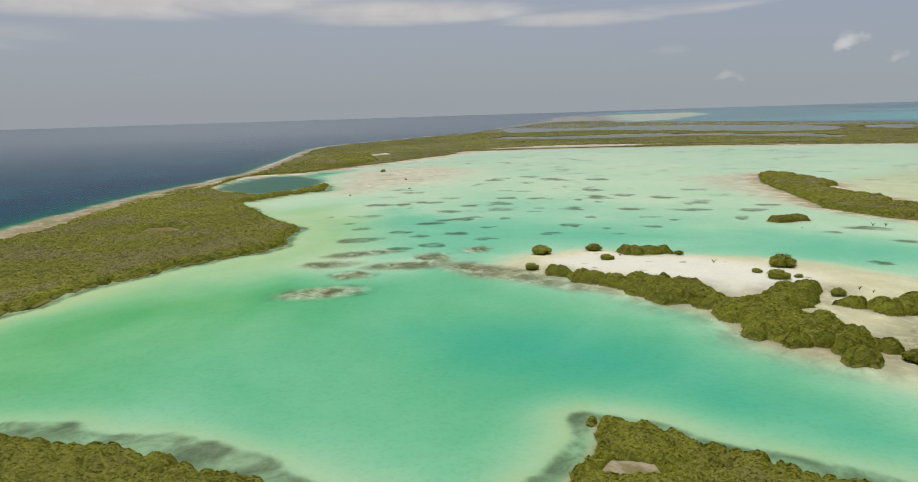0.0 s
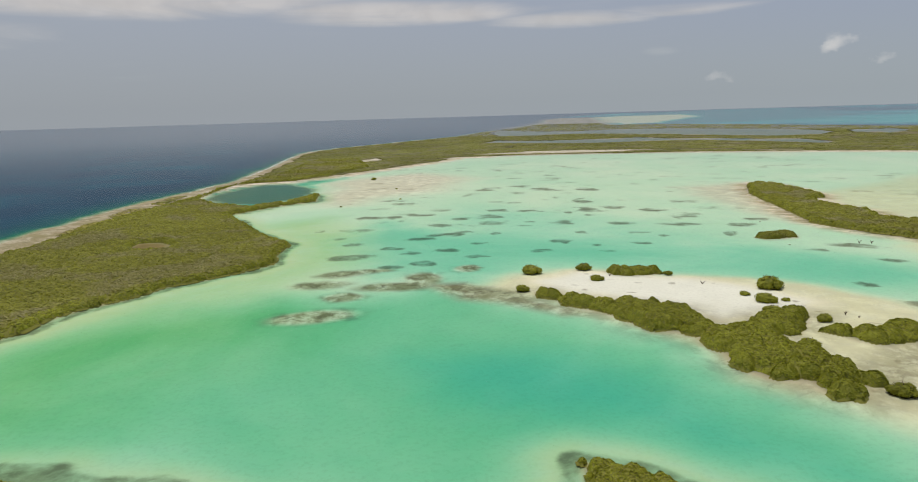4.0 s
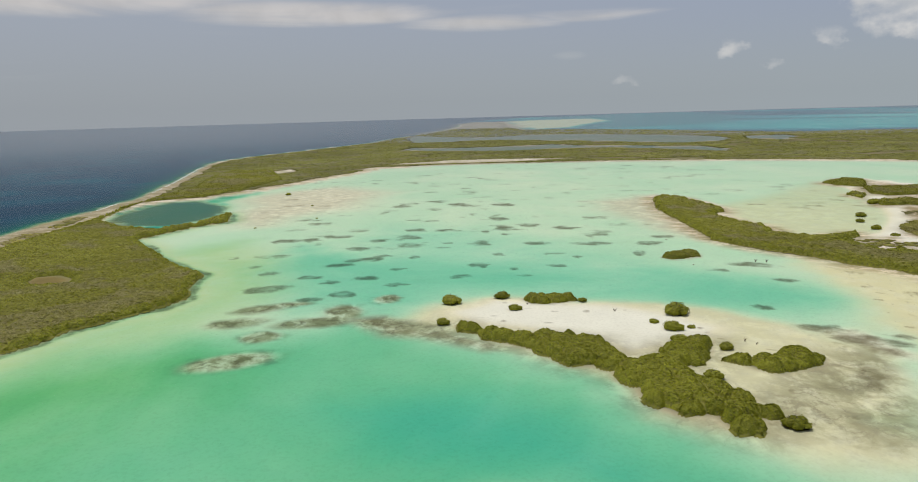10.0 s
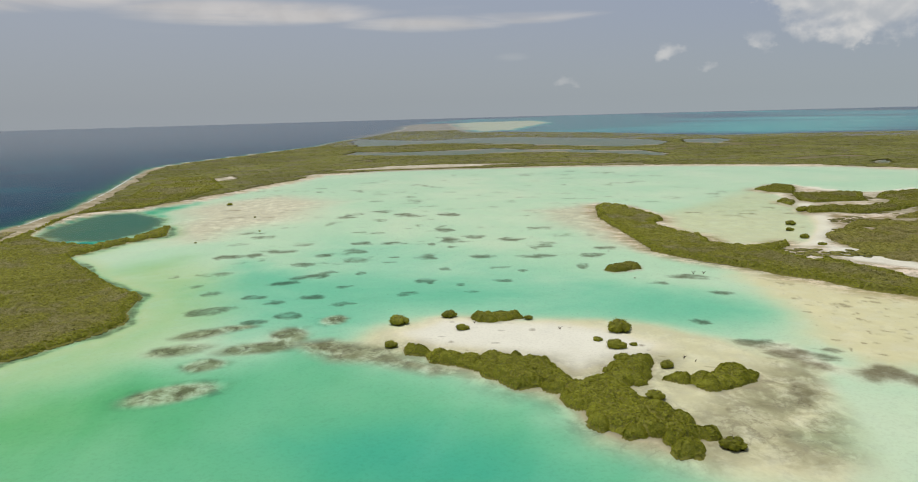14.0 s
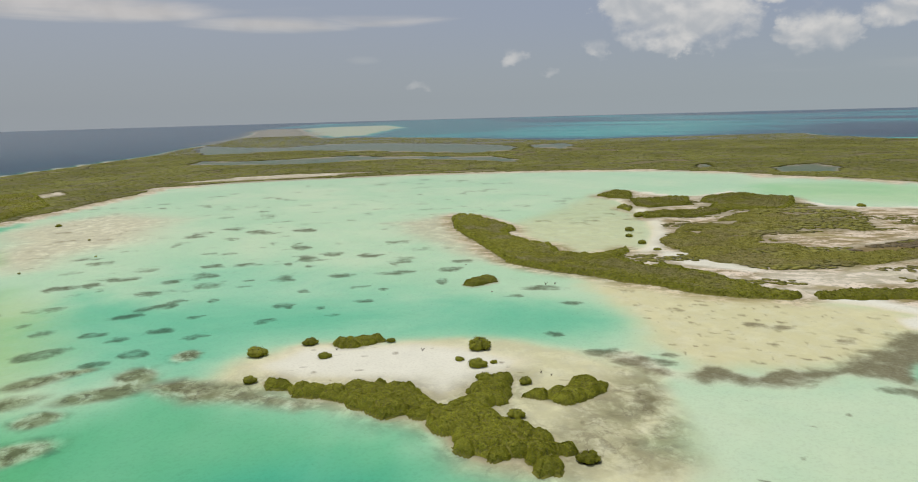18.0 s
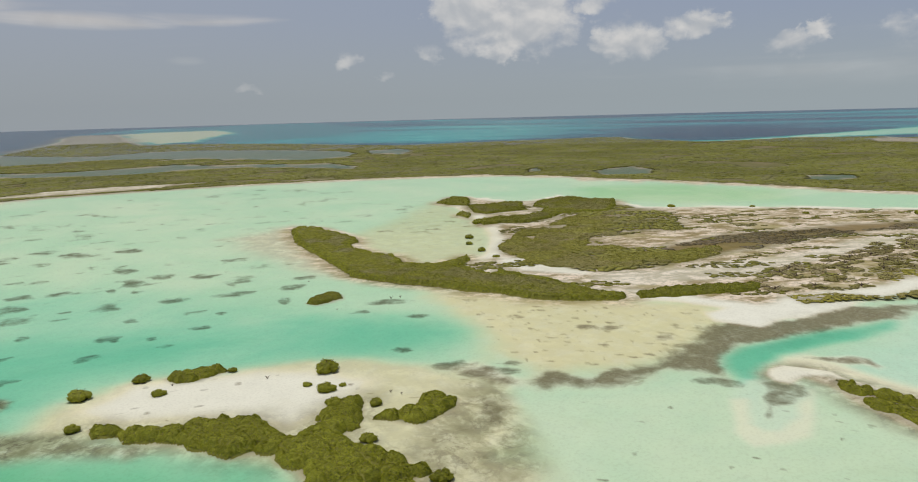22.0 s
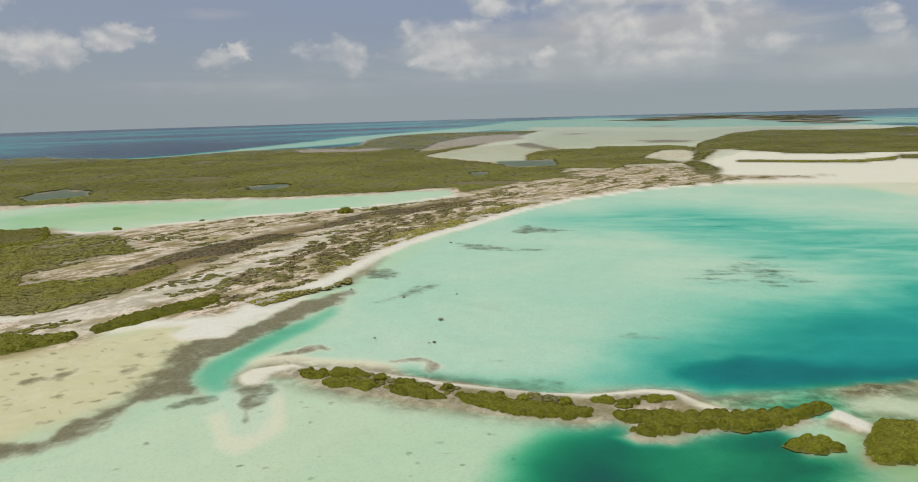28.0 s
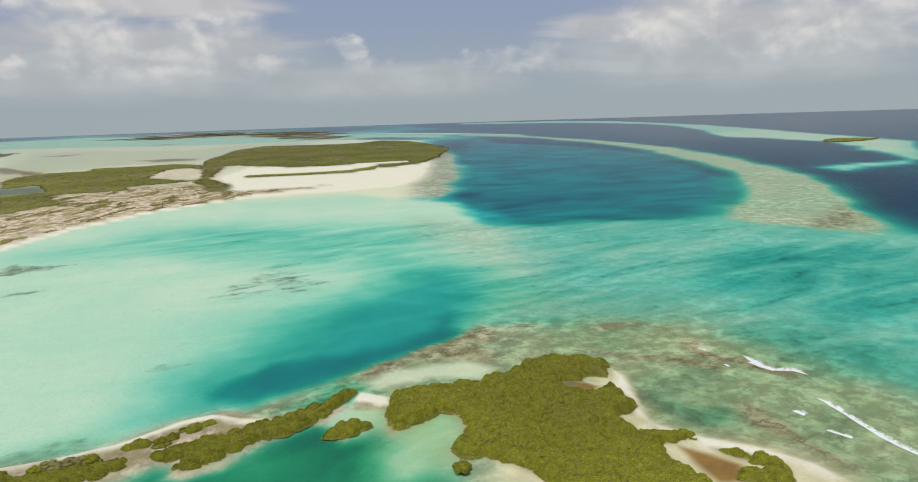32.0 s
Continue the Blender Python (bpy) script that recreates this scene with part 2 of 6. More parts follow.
    clear = n.vec("MULTIPLY", bed, n.join(r, g, b))
    glow = n.math("SUBTRACT", 1.0, n.math("EXPONENT", n.math("MULTIPLY", d, -0.12)))
    under = n.vec("ADD", clear, n.vec("MULTIPLY", (0.016, 0.045, 0.086), n.join(glow, glow, glow)))
    # dry ground
    litter = n.mix(fine, (0.10, 0.095, 0.035), (0.19, 0.18, 0.06))
    litter = n.mix(n.step(broad, 0.42, 0.62), litter, (0.20, 0.165, 0.085))
    rows = n.join(n.math("ADD", n.math("MULTIPLY", px, 0.040), n.math("MULTIPLY", py, -0.023)), n.math("ADD", n.math("MULTIPLY", px, 0.055), n.math("MULTIPLY", py, 0.095)), 0.0)
    ridge = n.math("ADD", n.math("MULTIPLY", n.noise(rows, 1.7, 7.0, 0.66, 0.6), 0.6), n.math("MULTIPLY", n.noise(p, 0.07, 6.0, 0.66, 0.4), 0.4))
    brush = n.mix(n.step(ridge, 0.44, 0.56), (0.72, 0.61, 0.47), (0.30, 0.235, 0.115))
    brush = n.mix(n.step(n.noise(p, 0.5, 5.0, 0.68), 0.5, 0.64, 0.0, 0.7), brush, (0.155, 0.14, 0.05))
    brush = n.mix(n.step(n.noise(p, 0.03, 6.0, 0.65, 0.4), 0.52, 0.64, 0.0, 0.75), brush, n.mix(fine, (0.24, 0.205, 0.07), (0.44, 0.375, 0.17)))
    dry = n.mix(scrub, under, brush)
    dry = n.mix(soil, dry, litter)
    finish(n, dry, 0.95, grain, 0.25, 0.25, 0.1)
    return m


def water_material():
    m, n = material("water")
    p = n.place()
    clear, gloss = n.add("ShaderNodeBsdfTransparent"), n.add("ShaderNodeBsdfGlossy")
    gloss.inputs["Roughness"].default_value = 0.22
    k = n.add("ShaderNodeBump")
    k.inputs["Strength"].default_value, k.inputs["Distance"].default_value = 0.12, 0.12
    n.put(k.inputs["Height"], n.noise(p, 0.6, 4.0, 0.6, 0.5))
    n.put(gloss.inputs["Normal"], k.outputs[0])
    f = n.add("ShaderNodeFresnel")
    f.inputs["IOR"].default_value = 1.33
    mix = n.add("ShaderNodeMixShader")
    n.put(mix.inputs[0], n.math("MULTIPLY", n.math("POWER", f.outputs[0], 4.0), 0.95))
    n.put(mix.inputs[1], clear.outputs[0])
    n.put(mix.inputs[2], gloss.outputs[0])
    n.tree.links.new(mix.outputs[0], n.add("ShaderNodeOutputMaterial").inputs[0])
    return m


def leaf_material(name, dark, light, dead, share, speck=0.45, mottle=0.0):
    m, n = material(name)
    p = n.place()
    chance = n.add("ShaderNodeNewGeometry").outputs["Random Per Island"]
    c = n.mix(n.math("ADD", n.math("MULTIPLY", chance, 0.7), 0.15), dark, light)
    # dry, greyish stands among the green ones, and single dry crowns
    stand = n.math("ADD", n.math("MULTIPLY", n.noise(p, 0.03, 4.0, 0.55, 0.5), 0.85), n.math("MULTIPLY", n.noise(p, 0.16, 3.0, 0.55), 0.15))
    c = n.mix(n.step(stand, 0.47 - share, 0.56 - share, 0.0, mottle), c, n.mix(chance, dead, n.vec("MULTIPLY", dead, (0.72, 0.72, 0.66))))
    c = n.mix(n.step(n.noise(p, 0.30, 3.0), 0.58, 0.8, 0.0, 0.25), c, dead)
    wide = n.step(n.noise(p, 0.0075, 5.0, 0.6, 0.4), 0.36, 0.64, 0.84, 1.14)
    each = n.math("ADD", n.math("MULTIPLY", n.add("ShaderNodeObjectInfo").outputs["Random"], 0.24), 0.88)
    tone = n.math("MULTIPLY", n.math("MULTIPLY", wide, each), n.step(n.noise(p, 0.42, 2.0, 0.5), 0.36, 0.64, 0.88, 1.12))
    c = n.vec("MULTIPLY", c, n.join(tone, tone, n.math("MULTIPLY", tone, tone)))
    c = n.mix(n.step(n.noise(p, 1.9, 3.0, 0.7), 0.38, 0.6, speck, 0.0), c, n.vec("MULTIPLY", c, (0.55, 0.6, 0.5)))
    b, t, mix = n.add("ShaderNodeBsdfPrincipled"), n.add("ShaderNodeBsdfTranslucent"), n.add("ShaderNodeMixShader")
    n.put(b.inputs["Base Color"], c)
    n.put(t.inputs["Color"], c)
    b.inputs["Roughness"].default_value, b.inputs["Specular IOR Level"].default_value = 0.6, 0.3
    mix.inputs[0].default_value = 0.35
    k = n.add("ShaderNodeBump")
    k.inputs["Strength"].default_value, k.inputs["Distance"].default_value = 0.25, 0.25
    n.put(k.inputs["Height"], n.noise(p, 1.6, 4.0, 0.72))
    n.put(b.inputs["Normal"], k.outputs[0])
    n.put(t.inputs["Normal"], k.outputs[0])
    n.put(mix.inputs[1], b.outputs[0])
    n.put(mix.inputs[2], t.outputs[0])
    n.tree.links.new(mix.outputs[0], n.add("ShaderNodeOutputMaterial").inputs[0])
    return m


def plain_material(name, a, b, scale=3.0, rough=0.9):
    m, n = material(name)
    p = n.place()
    finish(n, n.mix(n.noise(p, scale, 5.0, 0.6), a, b), rough, n.noise(p, scale * 4, 3.0), 0.4, 0.05)
    return m


GROUND, WATER = ground_material(), water_material()
LEAF = leaf_material("mangrove_leaves", (0.19, 0.205, 0.009), (0.36, 0.36, 0.020), (0.31, 0.28, 0.10), -0.10, 0.12, 0.4)
LEAF_DRY = leaf_material("mixed_leaves", (0.215, 0.222, 0.014), (0.36, 0.35, 0.032), (0.36, 0.32, 0.125), -0.01, 0.1, 0.8)
DARK_SCRUB = leaf_material("brown_scrub_leaves", (0.175, 0.130, 0.048), (0.27, 0.205, 0.08), (0.28, 0.23, 0.09), 0.0, 0.1, 0.6)
MOUND = leaf_material("beach_shrub_leaves", (0.36, 0.305, 0.135), (0.52, 0.445, 0.21), (0.44, 0.40, 0.11), 0.0, 0.1, 0.6)
YELLOW = leaf_material("yellow_creeper_leaves", (0.40, 0.35, 0.04), (0.60, 0.53, 0.09), (0.48, 0.40, 0.18), 0.0, 0.1, 0.5)
# inner twigs and leaves, with the shade under the sprays in their darker colour
SHADED_TWIGS = plain_material("shaded_twigs_and_inner_leaves", (0.14, 0.14, 0.022), (0.25, 0.235, 0.05), 1.2)
OLIVE = leaf_material("olive_scrub_leaves", (0.25, 0.235, 0.030), (0.42, 0.39, 0.07), (0.38, 0.32, 0.13), -0.02, 0.15, 0.6)
BELT = leaf_material("belt_leaves", (0.225, 0.224, 0.022), (0.30, 0.292, 0.036), (0.315, 0.275, 0.12), -0.03, 0.3, 0.6)
BARK = plain_material("bark", (0.09, 0.065, 0.045), (0.2, 0.15, 0.11))


def foam_material():
    m, n = material("foam")
    p = n.place()
    thick = n.math("ADD", n.attr("foam"), n.math("MULTIPLY", n.math("SUBTRACT", n.noise(p, 0.9, 6.0, 0.7, 0.4), 0.5), 1.7))
    white, clear, mix = n.add("ShaderNodeBsdfDiffuse"), n.add("ShaderNodeBsdfTransparent"), n.add("ShaderNodeMixShader")
    n.put(white.inputs["Color"], n.mix(n.noise(p, 2.0, 4.0), (0.66, 0.72, 0.72), (0.84, 0.86, 0.86)))
    n.put(mix.inputs[0], n.step(thick, 0.3, 0.85))
    n.put(mix.inputs[1], clear.outputs[0])
    n.put(mix.inputs[2], white.outputs[0])
    n.tree.links.new(mix.outputs[0], n.add("ShaderNodeOutputMaterial").inputs[0])
    return m


FOAM = foam_material()
ROCK = plain_material("coral_rock", (0.10, 0.08, 0.06), (0.28, 0.23, 0.18), 2.0)

# ---- the plan, in metres: x and y ----
OCEAN_COAST = [
    (-178, 200), (-186, 250), (-189, 290), (-190, 325), (-190, 355), (-190, 390), (-188, 425), (-182, 463),
    (-176, 505), (-171, 550), (-176, 620), (-181, 700), (-198, 890), (-206, 980), (-198, 1070), (-163, 1160),
    (-128, 1235), (-85, 1330), (-45, 1415), (20, 1570), (75, 1800), (158, 2036), (285, 2447), (409, 2908),
    (478, 3316), (546, 3444), (600, 3640),
]
FAR_COAST = [
    (704, 3560), (747, 3596), (660, 3050), (578, 2605), (540, 2250), (620, 2200), (700, 2080), (790, 1900),
    (840, 1740), (870, 1560), (930, 1400), (1040, 1370), (1200, 1300), (1400, 1240), (1460, 1180), (1388, 1085),
    (1348, 957), (1313, 860), (1368, 818), (1458, 793), (1548, 765), (1583, 707), (1640, 620), (1593, 572),
    (1716, 508), (2087, 588), (2402, 590), (2600, 470), (2700, 50),
]
LAGOON_COAST = [
    (1195, 220), (1025, 90), (1120, -40), (860, -100), (795, -30), (705, 35), (609, 92), (668, 110), (634, 169),
    (604, 244), (595, 355), (570, 455), (545, 495), (583, 369), (565, 430), (555, 530), (510, 620), (425, 675),
    (365, 705), (275, 745), (180, 765), (120, 780), (65, 780), (20, 770), (0, 710), (0, 715), (-32, 664),
    (-55, 620), (-75, 582), (-97, 551), (-119, 524), (-140, 523), (-152, 497), (-159, 467), (-151, 419),
    (-163, 397), (-167, 336), (-166, 282), (-169, 249),
]
NORTH_LAND = OCEAN_COAST + FAR_COAST + LAGOON_COAST
WEST_VEG = [
    (-166.4, 246.2), (-165.4, 281.8), (-168.0, 337.3), (-163.1, 397.4), (-157.8, 432.2), (-133.8, 396.0),
    (-110.4, 379.1), (-94.4, 393.6), (-81.7, 434.6), (-78.0, 400.6), (-92.8, 386.5), (-104.1, 367.4),
    (-113.1, 350.8), (-91.0, 310.1), (-74.8, 278.2), (-64.9, 266.4), (-61.1, 259.7), (-61.9, 242.7),
    (-58.5, 225.4), (-64.6, 216.4), (-70.0, 209.8), (-76.6, 202.9), (-83.2, 197.4), (-87.1, 186.6), (-92.2, 180.4),
    (-97.0, 174.6), (-99.8, 166.1), (-100.7, 155.6), (-104.0, 150.2), (-105.2, 119.4), (-103.2, 87.7),
    (-154.4, 116.3), (-168.0, 161.7), (-168.7, 208.2),
]
NEAR_VEG_A = [
    (-67.0, 86.5), (-62.4, 86.6), (-57.1, 85.6), (-49.9, 82.3), (-44.3, 81.8), (-38.5, 80.4), (-32.3, 75.6),
    (-26.8, 73.6), (-21.4, 70.9), (-14.7, 66.2), (-30.2, 64.9), (-58.7, 66.4), (-74.6, 86.9),
]
NEAR_VEG_B = [
    (17.3, 87.1), (20.7, 85.1), (24.6, 82.7), (27.2, 79.0), (30.7, 76.9), (34.2, 75.2), (36.7, 73.3), (38.5, 70.1),
    (42.2, 68.6), (44.4, 67.0), (46.1, 64.7), (41.2, 62.6), (9.7, 64.3), (9.1, 66.6), (11.0, 70.4), (12.8, 73.3),
    (15.0, 76.9), (16.8, 81.4),
]
POND_W = [
    (-153, 430), (-157, 461), (-150, 491), (-140, 519), (-118, 521), (-89, 478), (-86, 439), (-97, 399),
    (-113, 394), (-134, 403),
]
CENTRAL_NORTH = [
    (187, 426), (204, 419), (205, 371), (196, 327), (192, 304), (190, 275), (207, 266), (221, 269), (249, 297),
    (280, 339), (307, 388), (326, 432), (337, 465), (372, 479), (377, 424), (394, 408), (430, 416), (426, 375),
    (426, 389), (432, 358), (420, 317), (438, 299), (458, 276), (485, 244), (511, 208), (536, 168), (570, 127),
    (609, 98), (805, 40), (875, -30), (925, -110), (890, -160), (790, -170), (750, -275), (753, -273), (733, -228),
    (718, -196),
]
CENTRAL_SOUTH = [
    (692, -160), (670, -128), (655, -100), (634, -70), (600, -40), (574, -12), (548, 4), (515, 25), (476, 44),
    (434, 59), (406, 74), (374, 85), (342, 94), (321, 95), (306, 98), (300, 97), (283, 101), (265, 111), (247, 116),
    (221, 115), (211, 114), (207, 127), (212, 133), (224, 131), (219, 150), (209, 163), (190, 180), (213, 166),
    (197, 176), (183, 189), (175, 215), (164, 239), (152, 265), (149, 278), (154, 299), (164, 340), (178, 389),
]
CENTRAL_LAND = CENTRAL_NORTH + CENTRAL_SOUTH
FINGER_VEG = [
    (178, 404.4), (182.1, 414.7), (191.2, 422.9), (199.9, 410.5), (197.4, 393.3), (198.9, 380.6), (197.9, 371.3),
    (198.4, 359.3), (192.3, 345.8), (184.2, 342.9), (180.8, 330.3), (181.8, 319.3), (181.2, 302.3), (185.9, 299.5),
    (182.6, 286.2), (177.8, 277.8), (183.2, 269.2), (190.2, 264.3), (200.9, 266.6), (212.3, 270.3), (207.3, 261.7),
    (197.6, 255.4), (191.5, 256.7), (194.8, 247.5), (194.2, 236.2), (196.8, 229), (203.5, 236.7), (202.4, 227.4),
    (205.8, 212.1), (206.7, 199), (206, 182.2), (210, 168.3), (205.3, 164.6), (193.6, 174.2), (186, 182.3),
    (179.9, 192.3), (176.9, 206.3), (169.7, 216.3), (165.3, 230.6), (158.5, 242.7), (151.3, 259.7), (147.3, 273.7),
    (150.9, 291.5), (155, 311.5), (160.3, 342.3), (166.1, 373.4),
]
FRONT_VEG = [
    (214.3, 166.9), (227.5, 164.1), (243.6, 156), (261.8, 141), (251.9, 135.9), (231.2, 148), (220.4, 153.7),
    (211.2, 161.6),
]
ISLE_A = [
    (327.9, 455.6), (342, 462.4), (362.4, 476.7), (364.9, 459.5), (348.7, 436.9), (335, 422.2), (328, 435.9),
]
ISLE_B = [
    (332.3, 418.8), (345.7, 413.4), (370, 412.9), (374.9, 402.3), (358.5, 384.8), (349.2, 370.4), (329.6, 374.5),
    (314.7, 376.7), (313.3, 388.3),
]
ISLE_C = [
    (290.1, 356.8), (305.1, 359.1), (316.8, 354), (328.4, 348.6), (346.9, 352.8), (364.3, 367.3), (365.5, 381.1),
    (383.9, 396.8), (405.1, 401.3), (426.9, 398.8), (422.9, 379), (434.5, 358.4), (406.1, 333.8), (382, 320.4),
    (368.3, 330.2), (352.8, 338.2), (331.8, 329.1), (307.6, 326.7), (296.3, 337), (281.4, 340.2),
]
INNER_VEG = [
    (239.6, 278), (256.8, 287.6), (274.7, 302.2), (283, 306), (295.6, 303.6), (319.8, 312), (342.8, 326),
    (359.4, 322.3), (360.4, 297.3), (326.9, 272), (295, 260.3), (272.9, 245.1), (274.7, 226.8), (271, 205.7),
    (257.8, 195.7), (246.1, 199.9), (234.9, 211.1), (224.8, 223.7), (224.4, 239.2), (229.7, 253.3), (232.1, 264.8),
]
BROWN_SCRUB = [
    (287, 205), (315, 212), (346, 208), (375, 200), (404, 187), (434, 174), (476, 154), (525, 127), (589, 78),
    (556, 73), (496, 120), (458, 145), (423, 165), (375, 178), (341, 182), (311, 187), (291, 192), (281, 197),
]
SHRUB_BAND = [
    (254, 147), (293, 151), (368, 147), (432, 137), (522, 108), (592, 78), (503, 66), (437, 90), (365, 106),
    (323, 107), (283, 113), (256, 126),
]
BAR_SAND = [
    (6, 185), (19, 202), (40, 207), (61, 194), (85, 188), (99, 175), (108, 157), (113, 137), (103, 117), (88, 105),
    (90, 93), (85, 86), (68, 90), (58, 105), (51, 114), (50, 131), (37, 149), (25, 167), (13, 173),
]
BAR_CORE = [
    (22, 191), (38, 199), (66, 188), (83, 174), (89, 160), (79, 153), (60, 148), (51, 164), (30, 177),
]
BAR_VEG = [
    (22.6, 177.2), (26.0, 174.5), (28.8, 170.5), (34.9, 165.7), (41.5, 163.1), (49.4, 159.5), (55.8, 155.9),
    (56.6, 146.6), (57.9, 139.6), (63.8, 142.1), (68.7, 148.3), (74.1, 150.0), (80.6, 149.3), (79.0, 145.8), (72.5, 136.2), (66.1, 134.4),
    (68.4, 124.7), (71.2, 119.5), (72.5, 116.8), (70.9, 112.5), (73.2, 110.1), (73.0, 107.7), (69.2, 107.3),
    (65.5, 102.5), (61.6, 103.9), (61.2, 110.9), (55.2, 113.3), (51.8, 119.6), (52.8, 126.3), (50.4, 131.8),
    (51.7, 136.6), (48.3, 140.5), (43.0, 141.1), (40.0, 148.7), (36.6, 156.1), (27.4, 164.3), (27.0, 169.4),
    (22.6, 172.2),
]
BAR_VEG2 = [
    (77.3, 137.5), (82.4, 137.6), (88.8, 136.9), (94.2, 141.0), (98.2, 137.6), (100.0, 133.7), (95.8, 129.3),
    (89.6, 129.2), (85.5, 127.1), (81.6, 131.1), (79.5, 135.7),
]
LONG_BUSH = [
    (46.1, 199.3), (48.4, 199.7), (55.3, 198.8), (61.4, 197.8), (61.5, 193.9), (52.9, 191.1), (47.5, 193.4),
]
ISLET_MID = [
    (111.6, 245.2), (119.0, 252.2), (124.9, 254.0), (128.4, 249.2), (126.3, 243.2), (118.7, 241.2), (114.1, 241.7),
]
NORTH_STRIP = [
    (20, 825), (105, 860), (180, 850), (270, 815), (175, 795), (95, 805),
]
CLEAR_A = [
    (-100, 780), (-80, 815), (-70, 765), (-90, 745),
]
CLEAR_B = [
    (-10, 765), (15, 790), (10, 745),
]
FAR_CREAM = [
    (747, 3596), (900, 3700), (1250, 3650), (1150, 3150), (900, 2700), (720, 2350), (560, 2250), (580, 2605),
    (660, 3050),
]
BAY_WEED = [
    (306, -55), (350, -83), (358, -113), (319, -113), (279, -134), (211, -102), (232, -83), (230, -55), (206, -24),
    (243, -38),
]
BAY_STREAK = [
    (475, -16), (505, -99), (450, -158), (407, -195), (308, -148), (344, -121), (400, -79),
]
FAR_FLATS = [
    (3110, 460), (4110, 290), (4330, -240), (3710, -970), (3000, -1340), (2380, -1420), (2080, -1220),
    (2500, -1120), (2440, -860), (2490, -650), (2150, -370), (2480, 30),
]
GREY_FLAT_B = [
    (942, -86), (948, -128), (962, -166), (867, -168), (795, -148), (810, -120), (807, -90), (781, -59), (806, -7),
    (842, 0), (901, -10), (889, -56), (891, -78),
]
OLIVE_A = [
    (394, 361), (416, 353), (404, 285), (356, 241), (318, 253), (298, 257), (291, 270),
]
OLIVE_B = [
    (280, 260), (287, 229), (299, 195), (262, 188), (235, 200), (227, 213),
]
WRACK = [
    (251, 127), (268, 117), (278, 100), (327, 93), (342, 90), (285, 92), (265, 106), (247, 116),
]
SPIT_LOW = [
    (183, 79), (181, 54), (174, 32), (171, 10), (168, -5), (171, -27), (167, -30), (160, -4), (162, 17), (166, 40),
    (174, 65),
]
OUTER_SHOAL = [
    (1470, -2040), (1077, -1735), (827, -1545), (690, -1410), (480, -1000), (574, -1086), (634, -1128),
    (693, -1225), (833, -1366), (1056, -1480), (1204, -1519), (1399, -1713),
]
FAR_ISLE = [
    (842, -1390), (873, -1464), (798, -1507), (781, -1432), (782, -1351), (813, -1348),
]
FAR_WEDGE = [
    (1435, 365), (1570, 200), (1285, -45), (1055, -165), (890, -180), (805, -125), (795, -30), (875, 70),
    (1025, 190),
]
BAY = [
    (179, 88), (223, 82), (271, 88), (382, 76), (521, 26), (638, -75), (715, -260), (627, -251), (511, -300),
    (318, -211), (208, -128), (184, -87), (170, -46), (171, -11), (171, 13),
]
REEF_RIDGE_A = [
    (147, -165), (142, -166), (135, -162), (129, -164), (123, -166), (115, -166), (111, -168), (110, -165),
    (115, -162), (123, -162), (127, -159), (134, -159), (141, -163),
]
REEF_RIDGE_B = [
    (106, -138), (101, -137), (96, -136), (88, -135), (70, -131), (70, -128), (86, -131), (96, -132), (102, -134),
]
REEF_POOL = [
    (126, -121), (123, -126), (113, -127), (106, -135), (101, -131), (100, -120), (111, -119), (119, -119),
]
BAR_TIP = [
    (-5, 190), (4, 191), (19, 179), (27, 168), (35, 157), (26, 156), (15, 165), (3, 174),
]
FAR_ISLE_B = [
    (3796, -325), (4158, -533), (4415, -795), (4115, -1100), (3634, -1287), (2908, -1164), (2584, -960),
    (2926, -930), (3398, -907), (3661, -657), (3559, -454),
]
SHELF_B = [
    (685, -250), (583, -292), (522, -307), (379, -253), (270, -196), (216, -144), (198, -117), (270, -156),
    (388, -192), (560, -223),
]
SPIT_SAND = [
    (173, 90), (181, 91), (184, 88), (187, 84), (186, 76), (185, 62), (180, 43), (178, 30), (175, 18), (172, 10),
    (171, -5), (175, -20), (174, -30), (168, -33), (163, -38), (161, -53), (162, -63), (156, -66), (154, -64),
    (153, -55), (158, -44), (153, -29), (152, -17), (157, -12), (155, -4), (157, 10), (159, 24), (162, 39),
    (167, 53), (171, 68), (177, 76), (179, 84), (172, 85),
]
SPIT_VEG_A = [
    (181.9, 77.4), (183.3, 73.5), (183, 68.1), (179.2, 66), (176, 68.3), (175.1, 70.5), (178.2, 74.3),
]
SPIT_VEG_B = [
    (171.6, 47.9), (172.9, 43.3), (172.2, 36.8), (167.2, 31.2), (165.4, 30.1), (164.7, 33.8), (165.4, 40.1),
    (168.1, 45.4),
]
SPIT_VEG_C = [
    (167.7, 29), (170, 27), (168.1, 25.2), (168.8, 20.7), (169.2, 16.1), (165.5, 14.4), (165.6, 9.9), (163.9, 5.5),
    (162, -3.1), (161.7, -5.9), (158.1, -5.7), (156.4, -1.5), (156.4, 6.8), (157.7, 12.4), (159.3, 18.3),
    (162.2, 24.4), (165.9, 27.2),
]
SPIT_VEG_D = [
    (170.4, -18), (171.8, -22.5), (171.2, -27.4), (169.1, -27.1), (166.3, -20.3),
]
